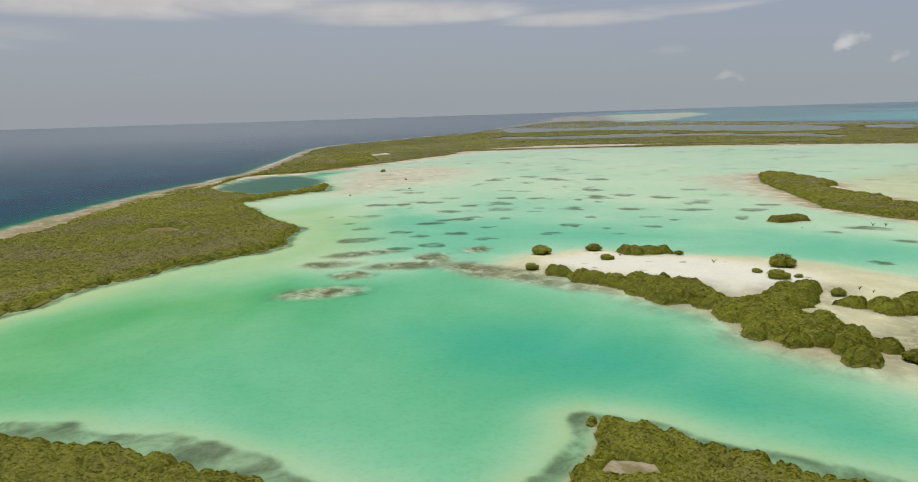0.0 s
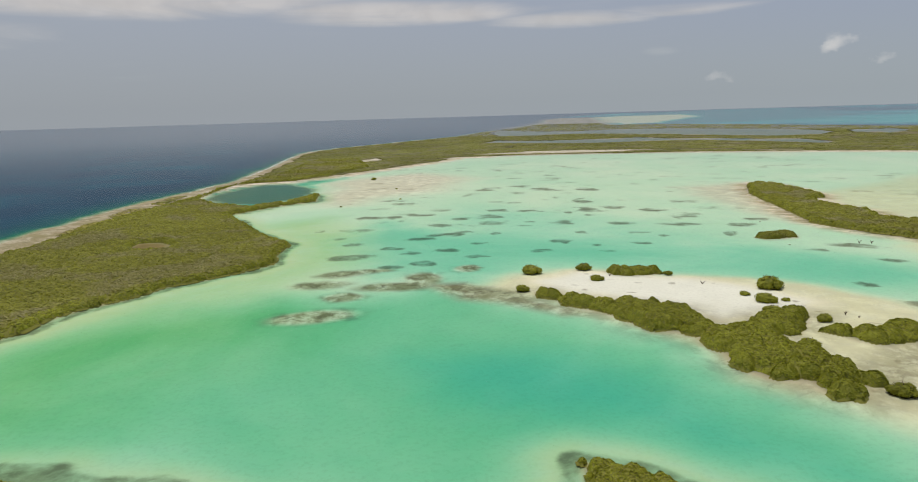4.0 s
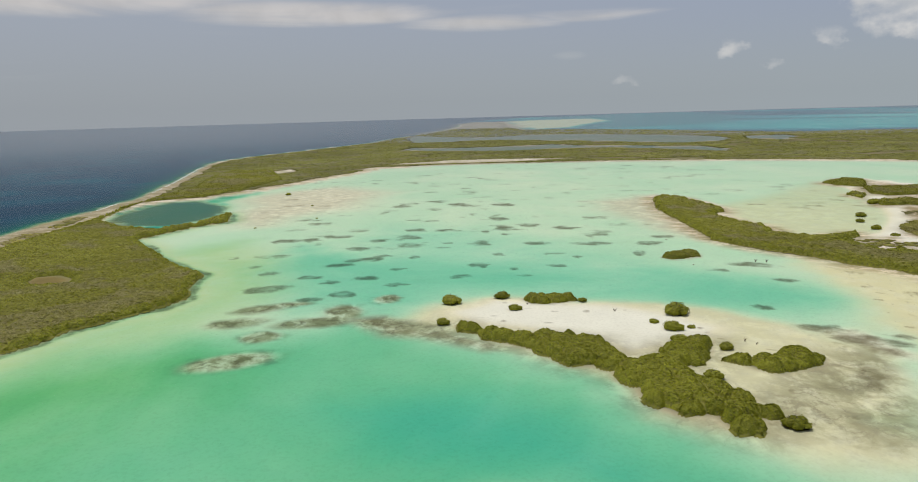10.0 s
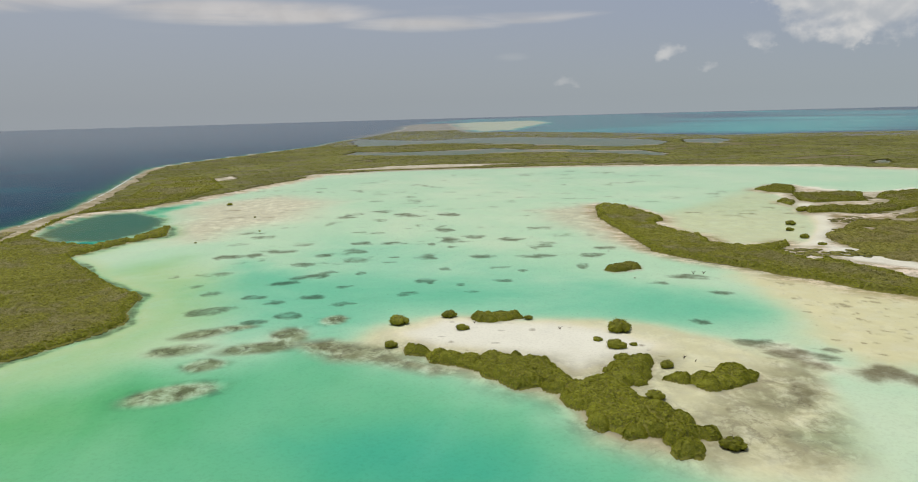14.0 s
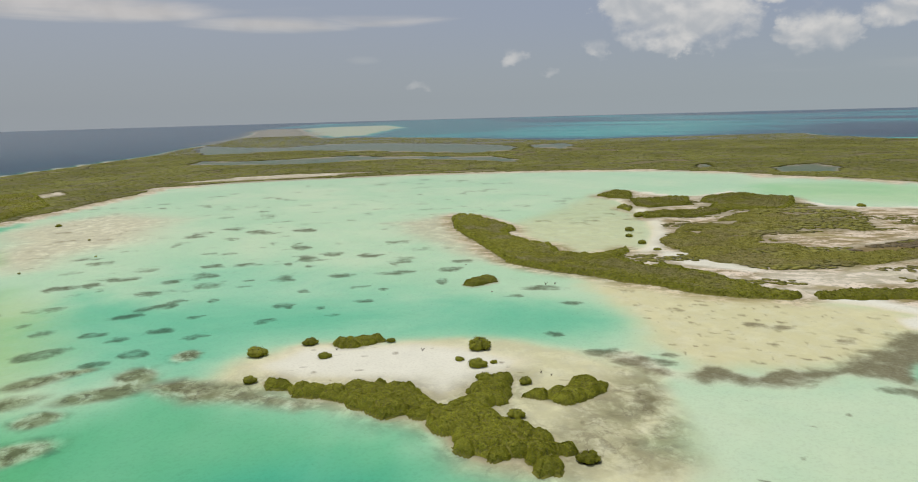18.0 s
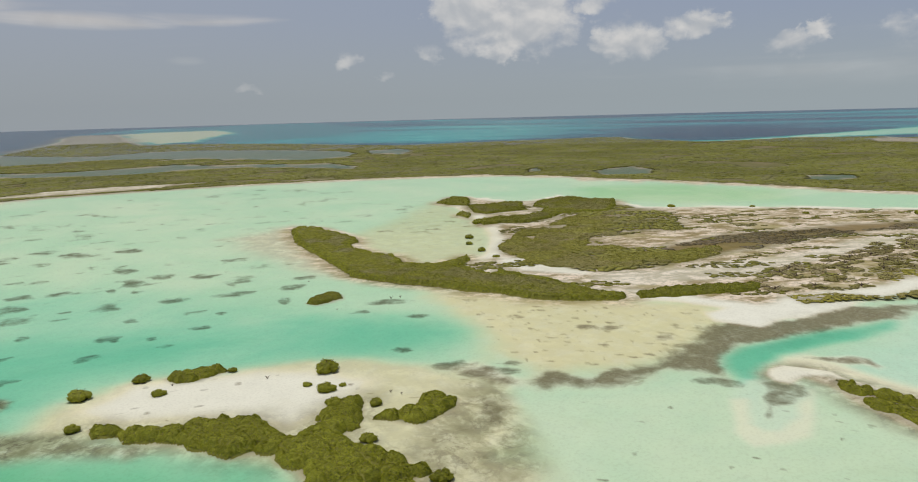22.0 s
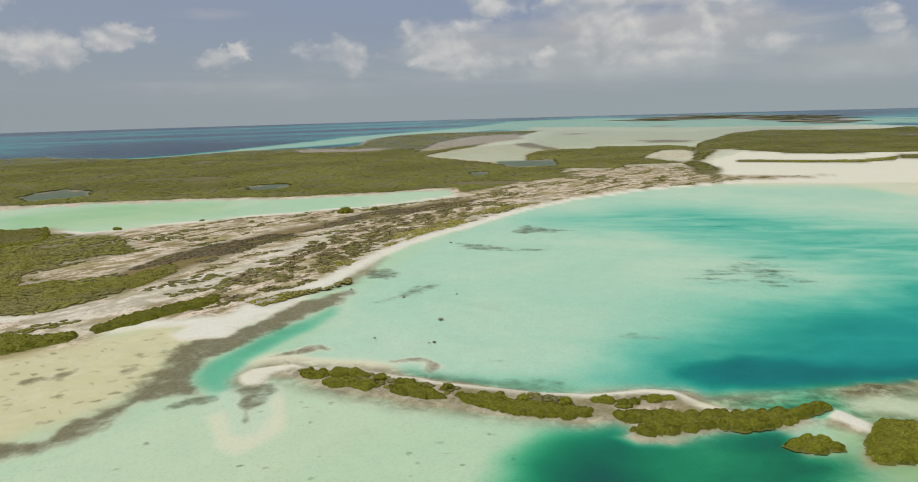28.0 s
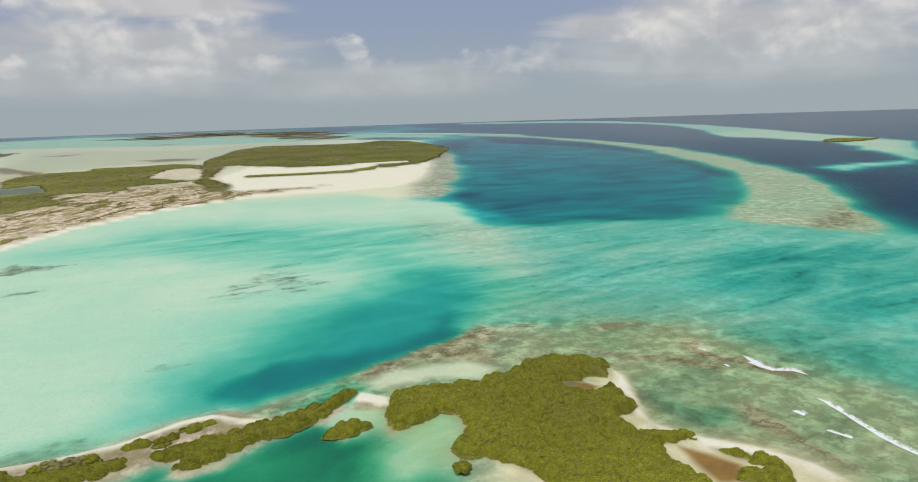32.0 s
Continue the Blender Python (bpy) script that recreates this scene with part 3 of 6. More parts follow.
SPIT_VEG_E = [
    (159.6, -11.3), (161.2, -15.6), (162, -22.5), (162.2, -32), (162.7, -38.8), (163, -45.6), (165, -52.1),
    (168, -56.3), (170, -62.4), (167.5, -62.8), (163.2, -57.4), (157.4, -50.4), (154.9, -44.6), (152.8, -39),
    (154.2, -33), (150.4, -24.7), (149.1, -19.4), (148.2, -14.9), (151.8, -13.9), (155.1, -16.9), (155.7, -12.3),
]
ISLET_R = [
    (146.8, -46.1), (149.7, -49.2), (151.9, -53.6), (149, -56.7), (146.6, -57.5), (145.4, -54.8), (143.6, -49.6),
    (146.3, -46.9),
]
MASS_VEG = [
    (160.7, -70.6), (159.0, -78.1), (154.2, -89.9), (153.9, -101.3), (157.9, -112.4), (157.7, -120.9),
    (150.8, -128.5), (144.2, -131.1), (137.0, -123.7), (141.9, -120.6), (136.9, -113.1), (128.2, -114.5),
    (124.9, -117.4), (118.2, -116.4), (116.5, -107.4), (109.3, -106.7), (105.9, -105.2), (98.0, -114.0),
    (99.3, -113.7), (102.7, -106.4), (92.0, -101.6), (83.4, -101.6), (73.6, -92.5), (68.2, -73.3), (87.2, -72.4),
    (102.4, -76.7), (111.8, -74.9), (118.0, -71.7), (121.6, -67.4), (126.0, -67.8), (128.4, -73.8), (137.4, -77.8),
    (144.7, -76.2), (141.7, -68.8), (140.1, -60.3), (144.3, -60.8),
]
MASS_VEG2 = [
    (93.9, -113.7), (88.5, -117.1), (81.2, -120.2), (76.2, -115.6), (77.4, -111.0), (82.5, -107.4), (83.5, -110.3),
    (80.8, -117.8), (88.9, -113.9),
]
MASS_SAND = [
    (144, -129), (136, -128), (123, -119), (114, -114), (104, -114), (99, -117), (88, -123), (80, -127),
    (75, -126), (69, -125), (59, -114), (65, -90), (85, -70), (101, -70), (111, -68), (117, -74), (110, -93),
    (103, -103), (118, -109), (139, -110), (138, -119), (142, -121),
]
BEACH_OUTER = [
    (147, -132), (134, -131), (119, -119), (109, -115), (99, -119), (87, -125), (78, -128), (68, -126), (71, -120),
    (80, -121), (94, -111), (109, -110), (123, -113),
]
MUD_POND = [
    (99, -109), (94, -111), (86, -113), (81, -108), (84, -104), (92, -106),
]
RED_POND = [
    (141, -112), (138, -117), (133, -118), (132, -112), (136, -110),
]
REEF_FLAT = [
    (158, -64), (173, -93), (187, -117), (189, -135), (182, -156), (161, -178), (132, -185), (113, -184),
    (83, -176), (62, -163), (38, -146), (51, -99), (70, -97),
]
REEF_SHELF = [
    (164, -29), (175, -41), (178, -59), (184, -79), (187, -102), (201, -126), (186, -141), (161, -104), (162, -72),
    (163, -62),
]
BASIN_A = [
    (-97, 140), (-88, 157), (-72, 170), (-53, 181), (-34, 173), (-13, 177), (2, 187), (17, 166), (29, 155),
    (37, 144), (49, 136), (50, 114), (56, 102), (62, 88), (58, 74), (38, 82), (25, 90), (15, 87), (10, 76),
    (3, 69), (-21, 76), (-39, 86), (-55, 96), (-72, 101), (-94, 118),
]
BASIN_A_DEEP = [
    (-10, 131), (7, 135), (25, 133), (38, 119), (45, 99), (57, 81), (59, 76), (50, 77), (38, 83), (26, 93),
    (14, 98), (5, 103), (-4, 113),
]
GREEN_TINT = [
    (-115, 148), (-101, 146), (-89, 159), (-65, 171), (-49, 166), (-50, 148), (-65, 136), (-73, 120), (-75, 106),
    (-87, 110),
]
LAGOON_NORTH = [
    (-79, 421), (-41, 610), (5, 755), (150, 810), (275, 770), (120, 780), (180, 765), (275, 745), (425, 675),
    (510, 620), (555, 530), (565, 430), (583, 369), (605, 309), (570, 455), (595, 355), (604, 244), (634, 169),
    (673, 108), (605, 97), (536, 168), (485, 244), (438, 299), (420, 317), (432, 358), (426, 389), (426, 375),
    (389, 403), (273, 331), (190, 275), (196, 327), (204, 419), (187, 426), (164, 340),
]
LAGOON_SOUTH = [
    (148, 276), (163, 238), (183, 189), (212, 165), (209, 163), (210, 131), (212, 111), (271, 88), (392, 78),
    (538, 26), (663, -78), (725, -200), (740, -270), (710, -350), (595, -283), (373, -160), (209, -75), (173, -48),
    (166, -5), (172, 58), (174, 84), (154, 98), (113, 99), (86, 110), (51, 61), (10, 54), (-49, 66), (-97, 99),
    (-103, 149), (-83, 197), (-57, 225), (-61, 261), (-92, 315), (-114, 352), (-93, 387),
]
LAGOON = LAGOON_NORTH + LAGOON_SOUTH
CHANNEL_B = [
    (-39, 259), (-31, 319), (-1, 275), (27, 265), (66, 248), (104, 226), (132, 199), (141, 175), (116, 169),
    (85, 187), (53, 203), (26, 215), (13, 202), (4, 195), (-10, 212), (-23, 201),
]
SANDFLAT_W = [
    (-95, 515), (-60, 563), (-20, 589), (21, 519), (-8, 441), (-45, 412), (-57, 381), (-77, 403), (-81, 463),
]
FINGER_TIP_SAND = [
    (143, 413), (191, 431), (169, 365), (154, 293), (152, 266), (142, 294), (141, 352),
]
FINGER_BAY = [
    (200, 356), (255, 400), (335, 462), (304, 393), (273, 331), (224, 277), (196, 265), (188, 282), (195, 320),
]
MAT_FLAT = [
    (160, 226), (182, 190), (202, 166), (220, 139), (208, 125), (202, 117), (176, 117), (150, 119), (130, 132),
    (131, 148), (143, 176),
]
WHITE_POINT = [
    (207, 127), (212, 132), (225, 131), (239, 124), (251, 115), (270, 103), (252, 106), (232, 109), (218, 114),
    (211, 114),
]
WEED_APRON = [
    (122, 130), (132, 135), (134, 129), (138, 123), (148, 123), (152, 119), (157, 116), (169, 118), (179, 120),
    (195, 126), (210, 126), (225, 116), (243, 110), (270, 98), (283, 86), (260, 88), (236, 93), (209, 99),
    (192, 105), (177, 104), (162, 96), (161, 106), (156, 110), (147, 111), (136, 112), (129, 117), (127, 122),
    (122, 125),
]
PASS = [
    (178, 106), (188, 107), (201, 103), (221, 97), (241, 90), (248, 88), (240, 85), (220, 89), (204, 95),
    (192, 97), (182, 95), (172, 90), (163, 86), (164, 92), (171, 101),
]
PALE_BASIN = [
    (109, 135), (122, 121), (145, 108), (158, 88), (173, 75), (164, 55), (157, 24), (153, -1), (132, 8), (112, 13),
    (87, 100),
]
LAGOON_MID = [
    (12, 345), (44, 330), (73, 280), (86, 244), (100, 218), (116, 189), (95, 192), (64, 210), (31, 215), (2, 206),
]
PASS_FAN = [
    (151, 88), (136, 78), (133, 72), (139, 69), (146, 67), (157, 71), (172, 78), (172, 89), (166, 94),
]
FAN_RIM = [
    (151, 88), (136, 78), (133, 72), (139, 69), (146, 67), (157, 71), (172, 78), (163, 77), (154, 72), (144, 71), (140, 74),
    (142, 78), (154, 86),
]
FAN_WEED = [
    (167, 89), (148, 77), (155, 79), (160, 77), (168, 76), (173, 81), (173, 86),
]
BASIN_C = [
    (112, 8), (133, 5), (149, -4), (154, -12), (148, -18), (156, -44), (167, -60), (154, -60), (138, -57),
    (118, -52), (94, -27),
]
BASIN_C2 = [
    (138, -11), (146, -23), (149, -37), (150, -48), (154, -56), (156, -66), (144, -65), (140, -59), (126, -61),
    (108, -56), (96, -32),
]
BAY_MID = [
    (174, 3), (180, -15), (196, -25), (215, -36), (235, -50), (259, -67), (280, -89), (289, -115), (314, -152),
    (304, -167), (253, -155), (211, -124), (190, -94), (184, -64), (180, -38), (177, -19), (173, -4),
]
BAY_DEEP = [
    (188, -33), (194, -37), (199, -43), (202, -51), (201, -62), (198, -77), (197, -91), (203, -106), (220, -123),
    (201, -111), (195, -110), (190, -94), (187, -80), (184, -64), (182, -49), (180, -38),
]
SHELF = [
    (432, -215), (379, -253), (359, -313), (312, -374), (237, -385), (194, -408), (155, -401), (83, -217),
    (116, -189), (166, -183), (192, -138), (220, -139), (270, -156),
]
SHELF_BLUE = [
    (219, -258), (225, -295), (199, -350), (190, -399), (140, -394), (73, -209), (106, -202), (151, -228),
    (185, -228),
]
DEEP_BASIN = [
    (1900, -1200), (1526, -1056), (1295, -1048), (1040, -991), (822, -874), (629, -734), (503, -634), (434, -564),
    (376, -488), (342, -430), (324, -404), (320, -372), (337, -346), (370, -322), (372, -297), (376, -275),
    (385, -257), (407, -250), (488, -298), (558, -348), (673, -405), (746, -445), (1250, -760),
]
REEF_ARC = [
    (2437, -1469), (1939, -1441), (1485, -1306), (1290, -1230), (1109, -1145), (962, -1074), (807, -972),
    (689, -895), (570, -799), (490, -740), (418, -681), (370, -621), (326, -563), (279, -504), (241, -457),
    (212, -420), (204, -392), (218, -389), (244, -385), (270, -378), (299, -381), (315, -399), (339, -433),
    (347, -461), (428, -572), (492, -643), (536, -686), (630, -758), (763, -851), (953, -983), (1135, -1082),
    (1344, -1182), (1804, -1341), (2260, -1361),
]
OUTER_REEF = [
    (4012, -2423), (3856, -2630), (3511, -2848), (3006, -2872), (2626, -2715), (2022, -2439), (1470, -2062),
    (1077, -1753), (827, -1562), (684, -1431), (440, -960), (478, -959), (574, -1086), (634, -1128), (693, -1225),
    (833, -1366), (1056, -1480), (1204, -1519), (1399, -1713), (1631, -1952), (2071, -2314), (2424, -2507),
    (2985, -2630), (3388, -2523), (3794, -2291),
]
FAR_LAGOON = [
    (550, 3670), (890, 4280), (1330, 4500), (2410, 4150), (3600, 3180), (4610, 1350), (4800, 210), (4540, -1240),
    (4270, -2190), (2280, -1550), (1245, -755), (529, -311), (655, -260), (940, -290), (875, -30), (1195, 220),
    (1760, 600), (1580, 780), (1410, 950), (1360, 1220), (1400, 820), (1350, 880), (1480, 1240), (1320, 1350),
    (1070, 1410), (840, 1510), (680, 1810), (780, 3710),
]
FAR_PALE = [
    (730, 3530), (1210, 4230), (1760, 4470), (2120, 4290), (1850, 3190), (1270, 2290), (930, 2210), (710, 2100),
    (610, 2280),
]
FAR_SAND = [
    (1225, 245), (1440, 215), (1600, 130), (1660, 70), (2050, 40), (2530, 20), (2490, -130), (2150, -370),
    (2490, -650), (2340, -800), (2170, -760), (2060, -530), (1740, -380), (1480, -280), (1500, -190), (1530, -130),
    (1470, -75), (1345, -5), (1235, 70), (1240, 160), (1170, 205),
]
FAR_SAND2 = [
    (980, -200), (1185, -295), (1125, -395), (1125, -490), (1170, -590), (1250, -685), (895, -500), (740, -390),
    (680, -345), (675, -245), (685, -160), (825, -185),
]
CAPE_SAND = [
    (745, -215), (790, -290), (840, -370), (990, -520), (1230, -720), (825, -495), (575, -332), (545, -296),
    (578, -277), (642, -257),
]
CAPE_LAND = [
    (1275, -237), (1482, -285), (1672, -349), (1770, -392), (1975, -458), (2178, -596), (2059, -763), (2051, -878),
    (2171, -994), (1996, -1016), (1665, -919), (1456, -851), (1332, -771), (1144, -642), (1014, -540), (982, -496),
    (958, -427), (1037, -463), (1050, -532), (1093, -542), (1101, -468), (1084, -398), (1115, -349), (1254, -288),
    (1217, -264), (1078, -220), (970, -188), (859, -191), (796, -176), (754, -159), (798, -148), (970, -167),
    (991, -182),
]
CAPE_BAR = [
    (960, -232), (990, -245), (957, -315), (953, -385), (1001, -446), (950, -423), (919, -371), (927, -305),
]
CAPE_REEF = [
    (1175, -640), (1275, -750), (745, -455), (680, -405), (550, -316), (551, -294), (685, -340), (740, -390),
]
POND_A = [
    (254, 1729), (300, 1673), (365, 1716), (434, 1759), (542, 1706), (668, 1461), (707, 1317), (680, 1194),
    (604, 1104), (519, 1098), (458, 1228), (405, 1354), (291, 1491),
]
POND_B = [
    (60, 1160), (88, 1260), (154, 1190), (231, 1187), (339, 1207), (367, 1127), (426, 1086), (465, 1020),
    (509, 989), (501, 881), (471, 844), (429, 941), (382, 1025), (311, 1044), (218, 1037), (140, 1081),
]
POND_C = [
    (112, 1786), (155, 1988), (199, 1845), (254, 1729), (291, 1491), (218, 1485), (157, 1469), (112, 1467),
]
POND_D = [
    (632, 554), (688, 568), (714, 559), (693, 511), (640, 476), (599, 512),
]
POND_E = [
    (605, 640), (635, 650), (595, 600), (585, 615),
]
POND_F = [
    (716, 343), (735, 334), (750, 307), (710, 288), (685, 299), (676, 320),
]
POND_G = [
    (1025, 105), (1080, 5), (945, 0), (920, 60),
]
POND_H = [
    (865, 115), (870, 90), (810, 85), (815, 105),
]
LAG_GREEN = [
    (494, 449), (569, 397), (582, 291), (524, 263), (452, 317), (428, 391),
]
CAPE_STRIP = [
    (752, -277), (762, -250), (755, -207), (743, -179), (742, -158), (743, -137), (699, -118), (688, -143),
    (714, -172), (724, -205), (736, -247),
]
CAPE_CLEAR = [
    (1089, -128), (1178, -148), (1263, -182), (1272, -222), (1172, -220), (1040, -192), (1029, -154),
]
GREY_FLAT_C = [
    (1330, 285), (1810, 320), (2190, 280), (2320, 130), (1940, 100), (1630, 200), (1410, 250),
]
INNER_VEG_B = [
    (289, 262), (284, 232), (286, 206), (324, 198), (307, 185), (277, 186), (260, 188), (246, 198), (239, 218),
]
GREEN_STRIP = [
    (304, 106), (310, 107), (325, 104), (346, 103), (378, 94), (410, 83), (438, 68), (480, 53), (519, 34),
    (552, 13), (578, -3), (587, 14), (561, 30), (528, 51), (489, 70), (447, 85), (419, 100), (387, 111), (355, 120),
    (334, 121), (319, 124), (313, 123),
]
FAR_BASE = [
    (1250, 280), (1830, 270), (2820, 50), (3340, -290), (2700, -950), (2020, -1100), (1245, -720), (695, -385),
    (628, -279), (672, -159), (760, -125), (810, 65), (1080, 215),
]
REEF_LINE = [
    (3350, -1330), (2920, -1450), (2560, -1530), (2040, -1510), (1910, -1410), (2350, -1410), (2740, -1360),
]
SPIT_BEACH = [
    (173, 90), (177, 92), (182, 91), (185, 85), (187, 80), (185, 76), (184, 61), (181, 52), (179, 43), (176, 33),
    (174, 21), (172, 10), (171, -5), (176, -20), (175, -27), (168, -32), (164, -38), (163, -38), (163, -35),
    (167, -30), (172, -28), (173, -21), (169, -5), (170, 10), (172, 21), (174, 32), (177, 43), (179, 53),
    (183, 68), (184, 79), (179, 84), (172, 85), (171, 87),
]
TIP_FLAT = [
    (174, 92), (190, 95), (197, 90), (195, 72), (193, 57), (187, 46), (182, 44), (183, 54), (185, 69), (186, 84),
    (183, 90),
]
SPIT_POOL = [
    (187, 46), (184, 37), (183, 19), (184, 1), (177, -5), (171, 4), (174, 18), (177, 33), (181, 42),
]
SPIT_END = [
    (149, -10), (153, -15), (149, -21), (149, -27), (146, -23), (145, -15),
]
POND_RIM = [
    (-163.8, 354.0), (-165.6, 382.5), (-160.7, 417.5), (-160.3, 478.4), (-159.0, 515.3), (-153.7, 568.4),
    (-145.6, 617.3), (-153.0, 750.3), (-147.0, 811.3), (-101.2, 795.8), (-75.1, 666.0), (-98.1, 588.0),
    (-120.5, 542.3), (-140.6, 533.2), (-158.8, 520.9), (-162.3, 484.2), (-158.3, 440.8), (-156.4, 401.5),
    (-158.7, 365.6),
]
BAY_RIGHT = [
    (188, -33), (203, -48), (215, -67), (234, -83), (249, -104), (264, -127), (278, -146), (268, -152), (246, -148),
    (224, -133), (199, -114), (190, -94), (184, -64), (182, -42),
]
STRIP_A = [
    (2250, 10), (2258, -39), (2266, -95), (2152, -51),
]
STRIP_B = [
    (2815, -336), (2853, -403), (2831, -467), (2730, -385),
]
STRIP_C = [
    (1670, -180), (1670, -260), (1620, -300), (1530, -260), (1560, -200),
]
STRIP_D = [
    (1630, 110), (1690, 70), (1345, -5), (1305, 15), (1500, 80),
]
WEST_CLEAR = [
    (-123, 265), (-123, 272), (-116, 273), (-109, 266), (-107, 257), (-114, 255), (-119, 258),
]
WEED_A = [
    (-44, 272, 3.6, 3.2), (-37, 258, 5.0, 4.7), (-34, 233, 9.9, 5.5), (-25, 211, 6.6, 2.6), (-19, 216, 4.8, 3.4),
    (-33, 208, 7.1, 3.8), (-38, 194, 7.9, 4.4), (-29, 180, 5.2, 4.3), (-22, 248, 3.9, 3.5), (-13, 239, 3.6, 3.3),
    (0, 241, 4.9, 3.4), (-8, 266, 3.5, 4.1), (-15, 190, 10.6, 4.8), (-8, 199, 5.3, 7.0), (-9, 220, 3.9, 5.0),
    (1, 185, 4.1, 4.1), (6, 212, 3.4, 3.3), (-2, 274, 4.3, 4.4), (7, 279, 4.4, 3.4),
]
WEED_B = [
    (-3, 297, 5.2, 5.1), (19, 273, 3.3, 3.3), (20, 320, 7.8, 7.5), (5, 316, 5.5, 5.8), (-37, 327, 8.0, 7.6),
    (-34, 162, 10.5, 5.5), (1, 138, 2.8, 1.8), (11, 229, 3.6, 2.3), (33, 236, 5.2, 2.5), (61, 430, 8.2, 8.1),
    (-55, 291, 3.1, 3.6), (69, 244, 4.4, 2.9), (74, 289, 5.2, 5.2), (69, 333, 5.3, 8.4), (38, 336, 5.3, 5.0),
    (82, 339, 5.4, 5.3), (97, 282, 7.8, 5.2), (97, 324, 7.3, 6.6), (50, 295, 5.2, 6.6), (135, 227, 7.8, 3.9),
    (121, 221, 4.8, 2.7),
]
WEED_C = [
    (135, 202, 5.3, 3.2), (111, 175, 2.9, 3.0), (119, 275, 7.3, 5.2), (131, 288, 8.2, 4.3), (113, 154, 6.0, 4.0),
    (118, 143, 10.0, 4.7), (59, 430, 9.4, 8.8), (72, 363, 6.4, 6.6), (82, 338, 6.6, 7.4), (39, 336, 7.4, 5.4),
    (24, 341, 5.9, 5.4), (5, 316, 5.0, 4.5), (-5, 299, 6.5, 5.0), (0, 274, 10.8, 5.1), (-12, 266, 5.9, 4.7),
    (-1, 241, 5.8, 4.0), (8, 229, 4.5, 3.7), (-13, 238, 4.6, 3.1), (-21, 247, 5.5, 3.3),
]
WEED_D = [
    (-9, 220, 4.9, 4.9), (5, 210, 3.8, 4.2), (32, 235, 5.3, 3.4), (32, 290, 4.6, 3.0), (49, 296, 6.6, 4.4),
    (74, 289, 7.8, 4.4), (96, 281, 9.1, 5.6), (71, 242, 3.3, 2.4), (-13, 332, 10.1, 6.0), (-25, 326, 6.3, 5.7),
    (122, 221, 4.9, 2.5), (139, 225, 8.9, 4.6), (135, 203, 4.7, 3.1), (110, 176, 3.0, 2.9), (115, 154, 4.4, 4.0),
    (118, 143, 9.3, 4.1), (128, 144, 4.4, 2.4), (101, 122, 3.7, 12.0), (81, 98, 4.9, 5.7), (127, 127, 4.9, 3.4),
]
WEED_F = [
    (48, 452, 9.2, 8.4), (86, 421, 8.8, 9.7), (30, 446, 7.1, 8.2), (22, 433, 7.3, 8.0), (66, 316, 3.6, 3.4), (57, 324, 2.7, 4.1),
    (26, 373, 4.7, 4.6), (36, 367, 5.2, 3.8), (36, 300, 3.0, 3.1), (53, 270, 3.1, 4.3), (75, 265, 5.1, 3.0), (82, 257, 3.1, 2.9),
    (42, 252, 4.8, 5.4), (53, 242, 2.5, 2.6), (54, 231, 3.1, 2.6), (11, 253, 4.7, 2.7), (107, 257, 3.4, 5.8),
]
WEED_E = [
     (195, 20, 2.7, 1.0), 
    (220, -27, 7.9, 3.0), (302, 81, 6.8, 6.0), (308, 88, 8.4, 7.5), (174, 146, 5.1, 3.3),
    (179, 128, 3.6, 3.8), (159, 97, 7.7, 3.3), (170, 151, 6.1, 3.2),
]
BUSHES_A = [
    (24.3, 200.3, 6.8), (40.3, 202.2, 5.5), (41.3, 188.4, 4.1), (62.9, 192.5, 3.1), (83.8, 174.3, 8.6),
    (19.3, 179.5, 4.2), (74.4, 167.7, 3.0), (81.7, 161.2, 2.3), (82.4, 144.9, 3.8), (70.8, 129.1, 4.3),
    (73.2, 104.7, 5.4), (76.8, 161.3, 5.6), (74.2, 152, 5.0), (-56.6, 530.8, 5.0), (-33.9, 455.4, 2.0), (-27.5, 396.4, 1.7),
    (-57.9, 370.0, 1.6),
]
BUSHES_B = [
    (116.6, -65.0, 4.6), (142.6, -82.3, 4.3), (284.6, 350.6, 7.0), (246.8, 311.7, 6.2), (234.5, 296.1, 4.6),
    (227.6, 277.1, 5.0), (221.8, 258.9, 4.2), (172.8, 31.5, 4.0), (177.6, 51.0, 4.4), (167.3, 11.0, 3.6),
    (165.9, 0.2, 4.2), (160.0, -72.0, 2.6), (157.8, -69.5, 3.0), (459.3, 218.0, 5.2), (430.0, 302.4, 6.3), (517.8, 83.6, 3.6), (504.4, 163.1, 13.7),
    (521.1, 144.5, 7.4), (467.4, 260.2, 4.6),
]
SPRIGS = [
    (68.2, 180.0, 1.5), (89.2, 148.7, 1.3), (46.0, 192.8, 1.1), (139.8, 228.2, 1.9), (143.5, 227.3, 1.6),
    (90.7, 146.0, 0.8),
]
ROCKS = [
    (235.3, 43.8, 3.4), (210.3, 41.7, 2.3), (209.2, 43.2, 1.3), (213.4, 62.3, 1.4), (270.3, 43.1, 1.9),
    (383.7, 63.0, 3.0), (274.3, 103.0, 2.6), (276.3, 89.4, 2.0), (264.5, 63.8, 2.4), (116.8, 230.1, 1.4),
    (128.9, 279.2, 1.6),
]

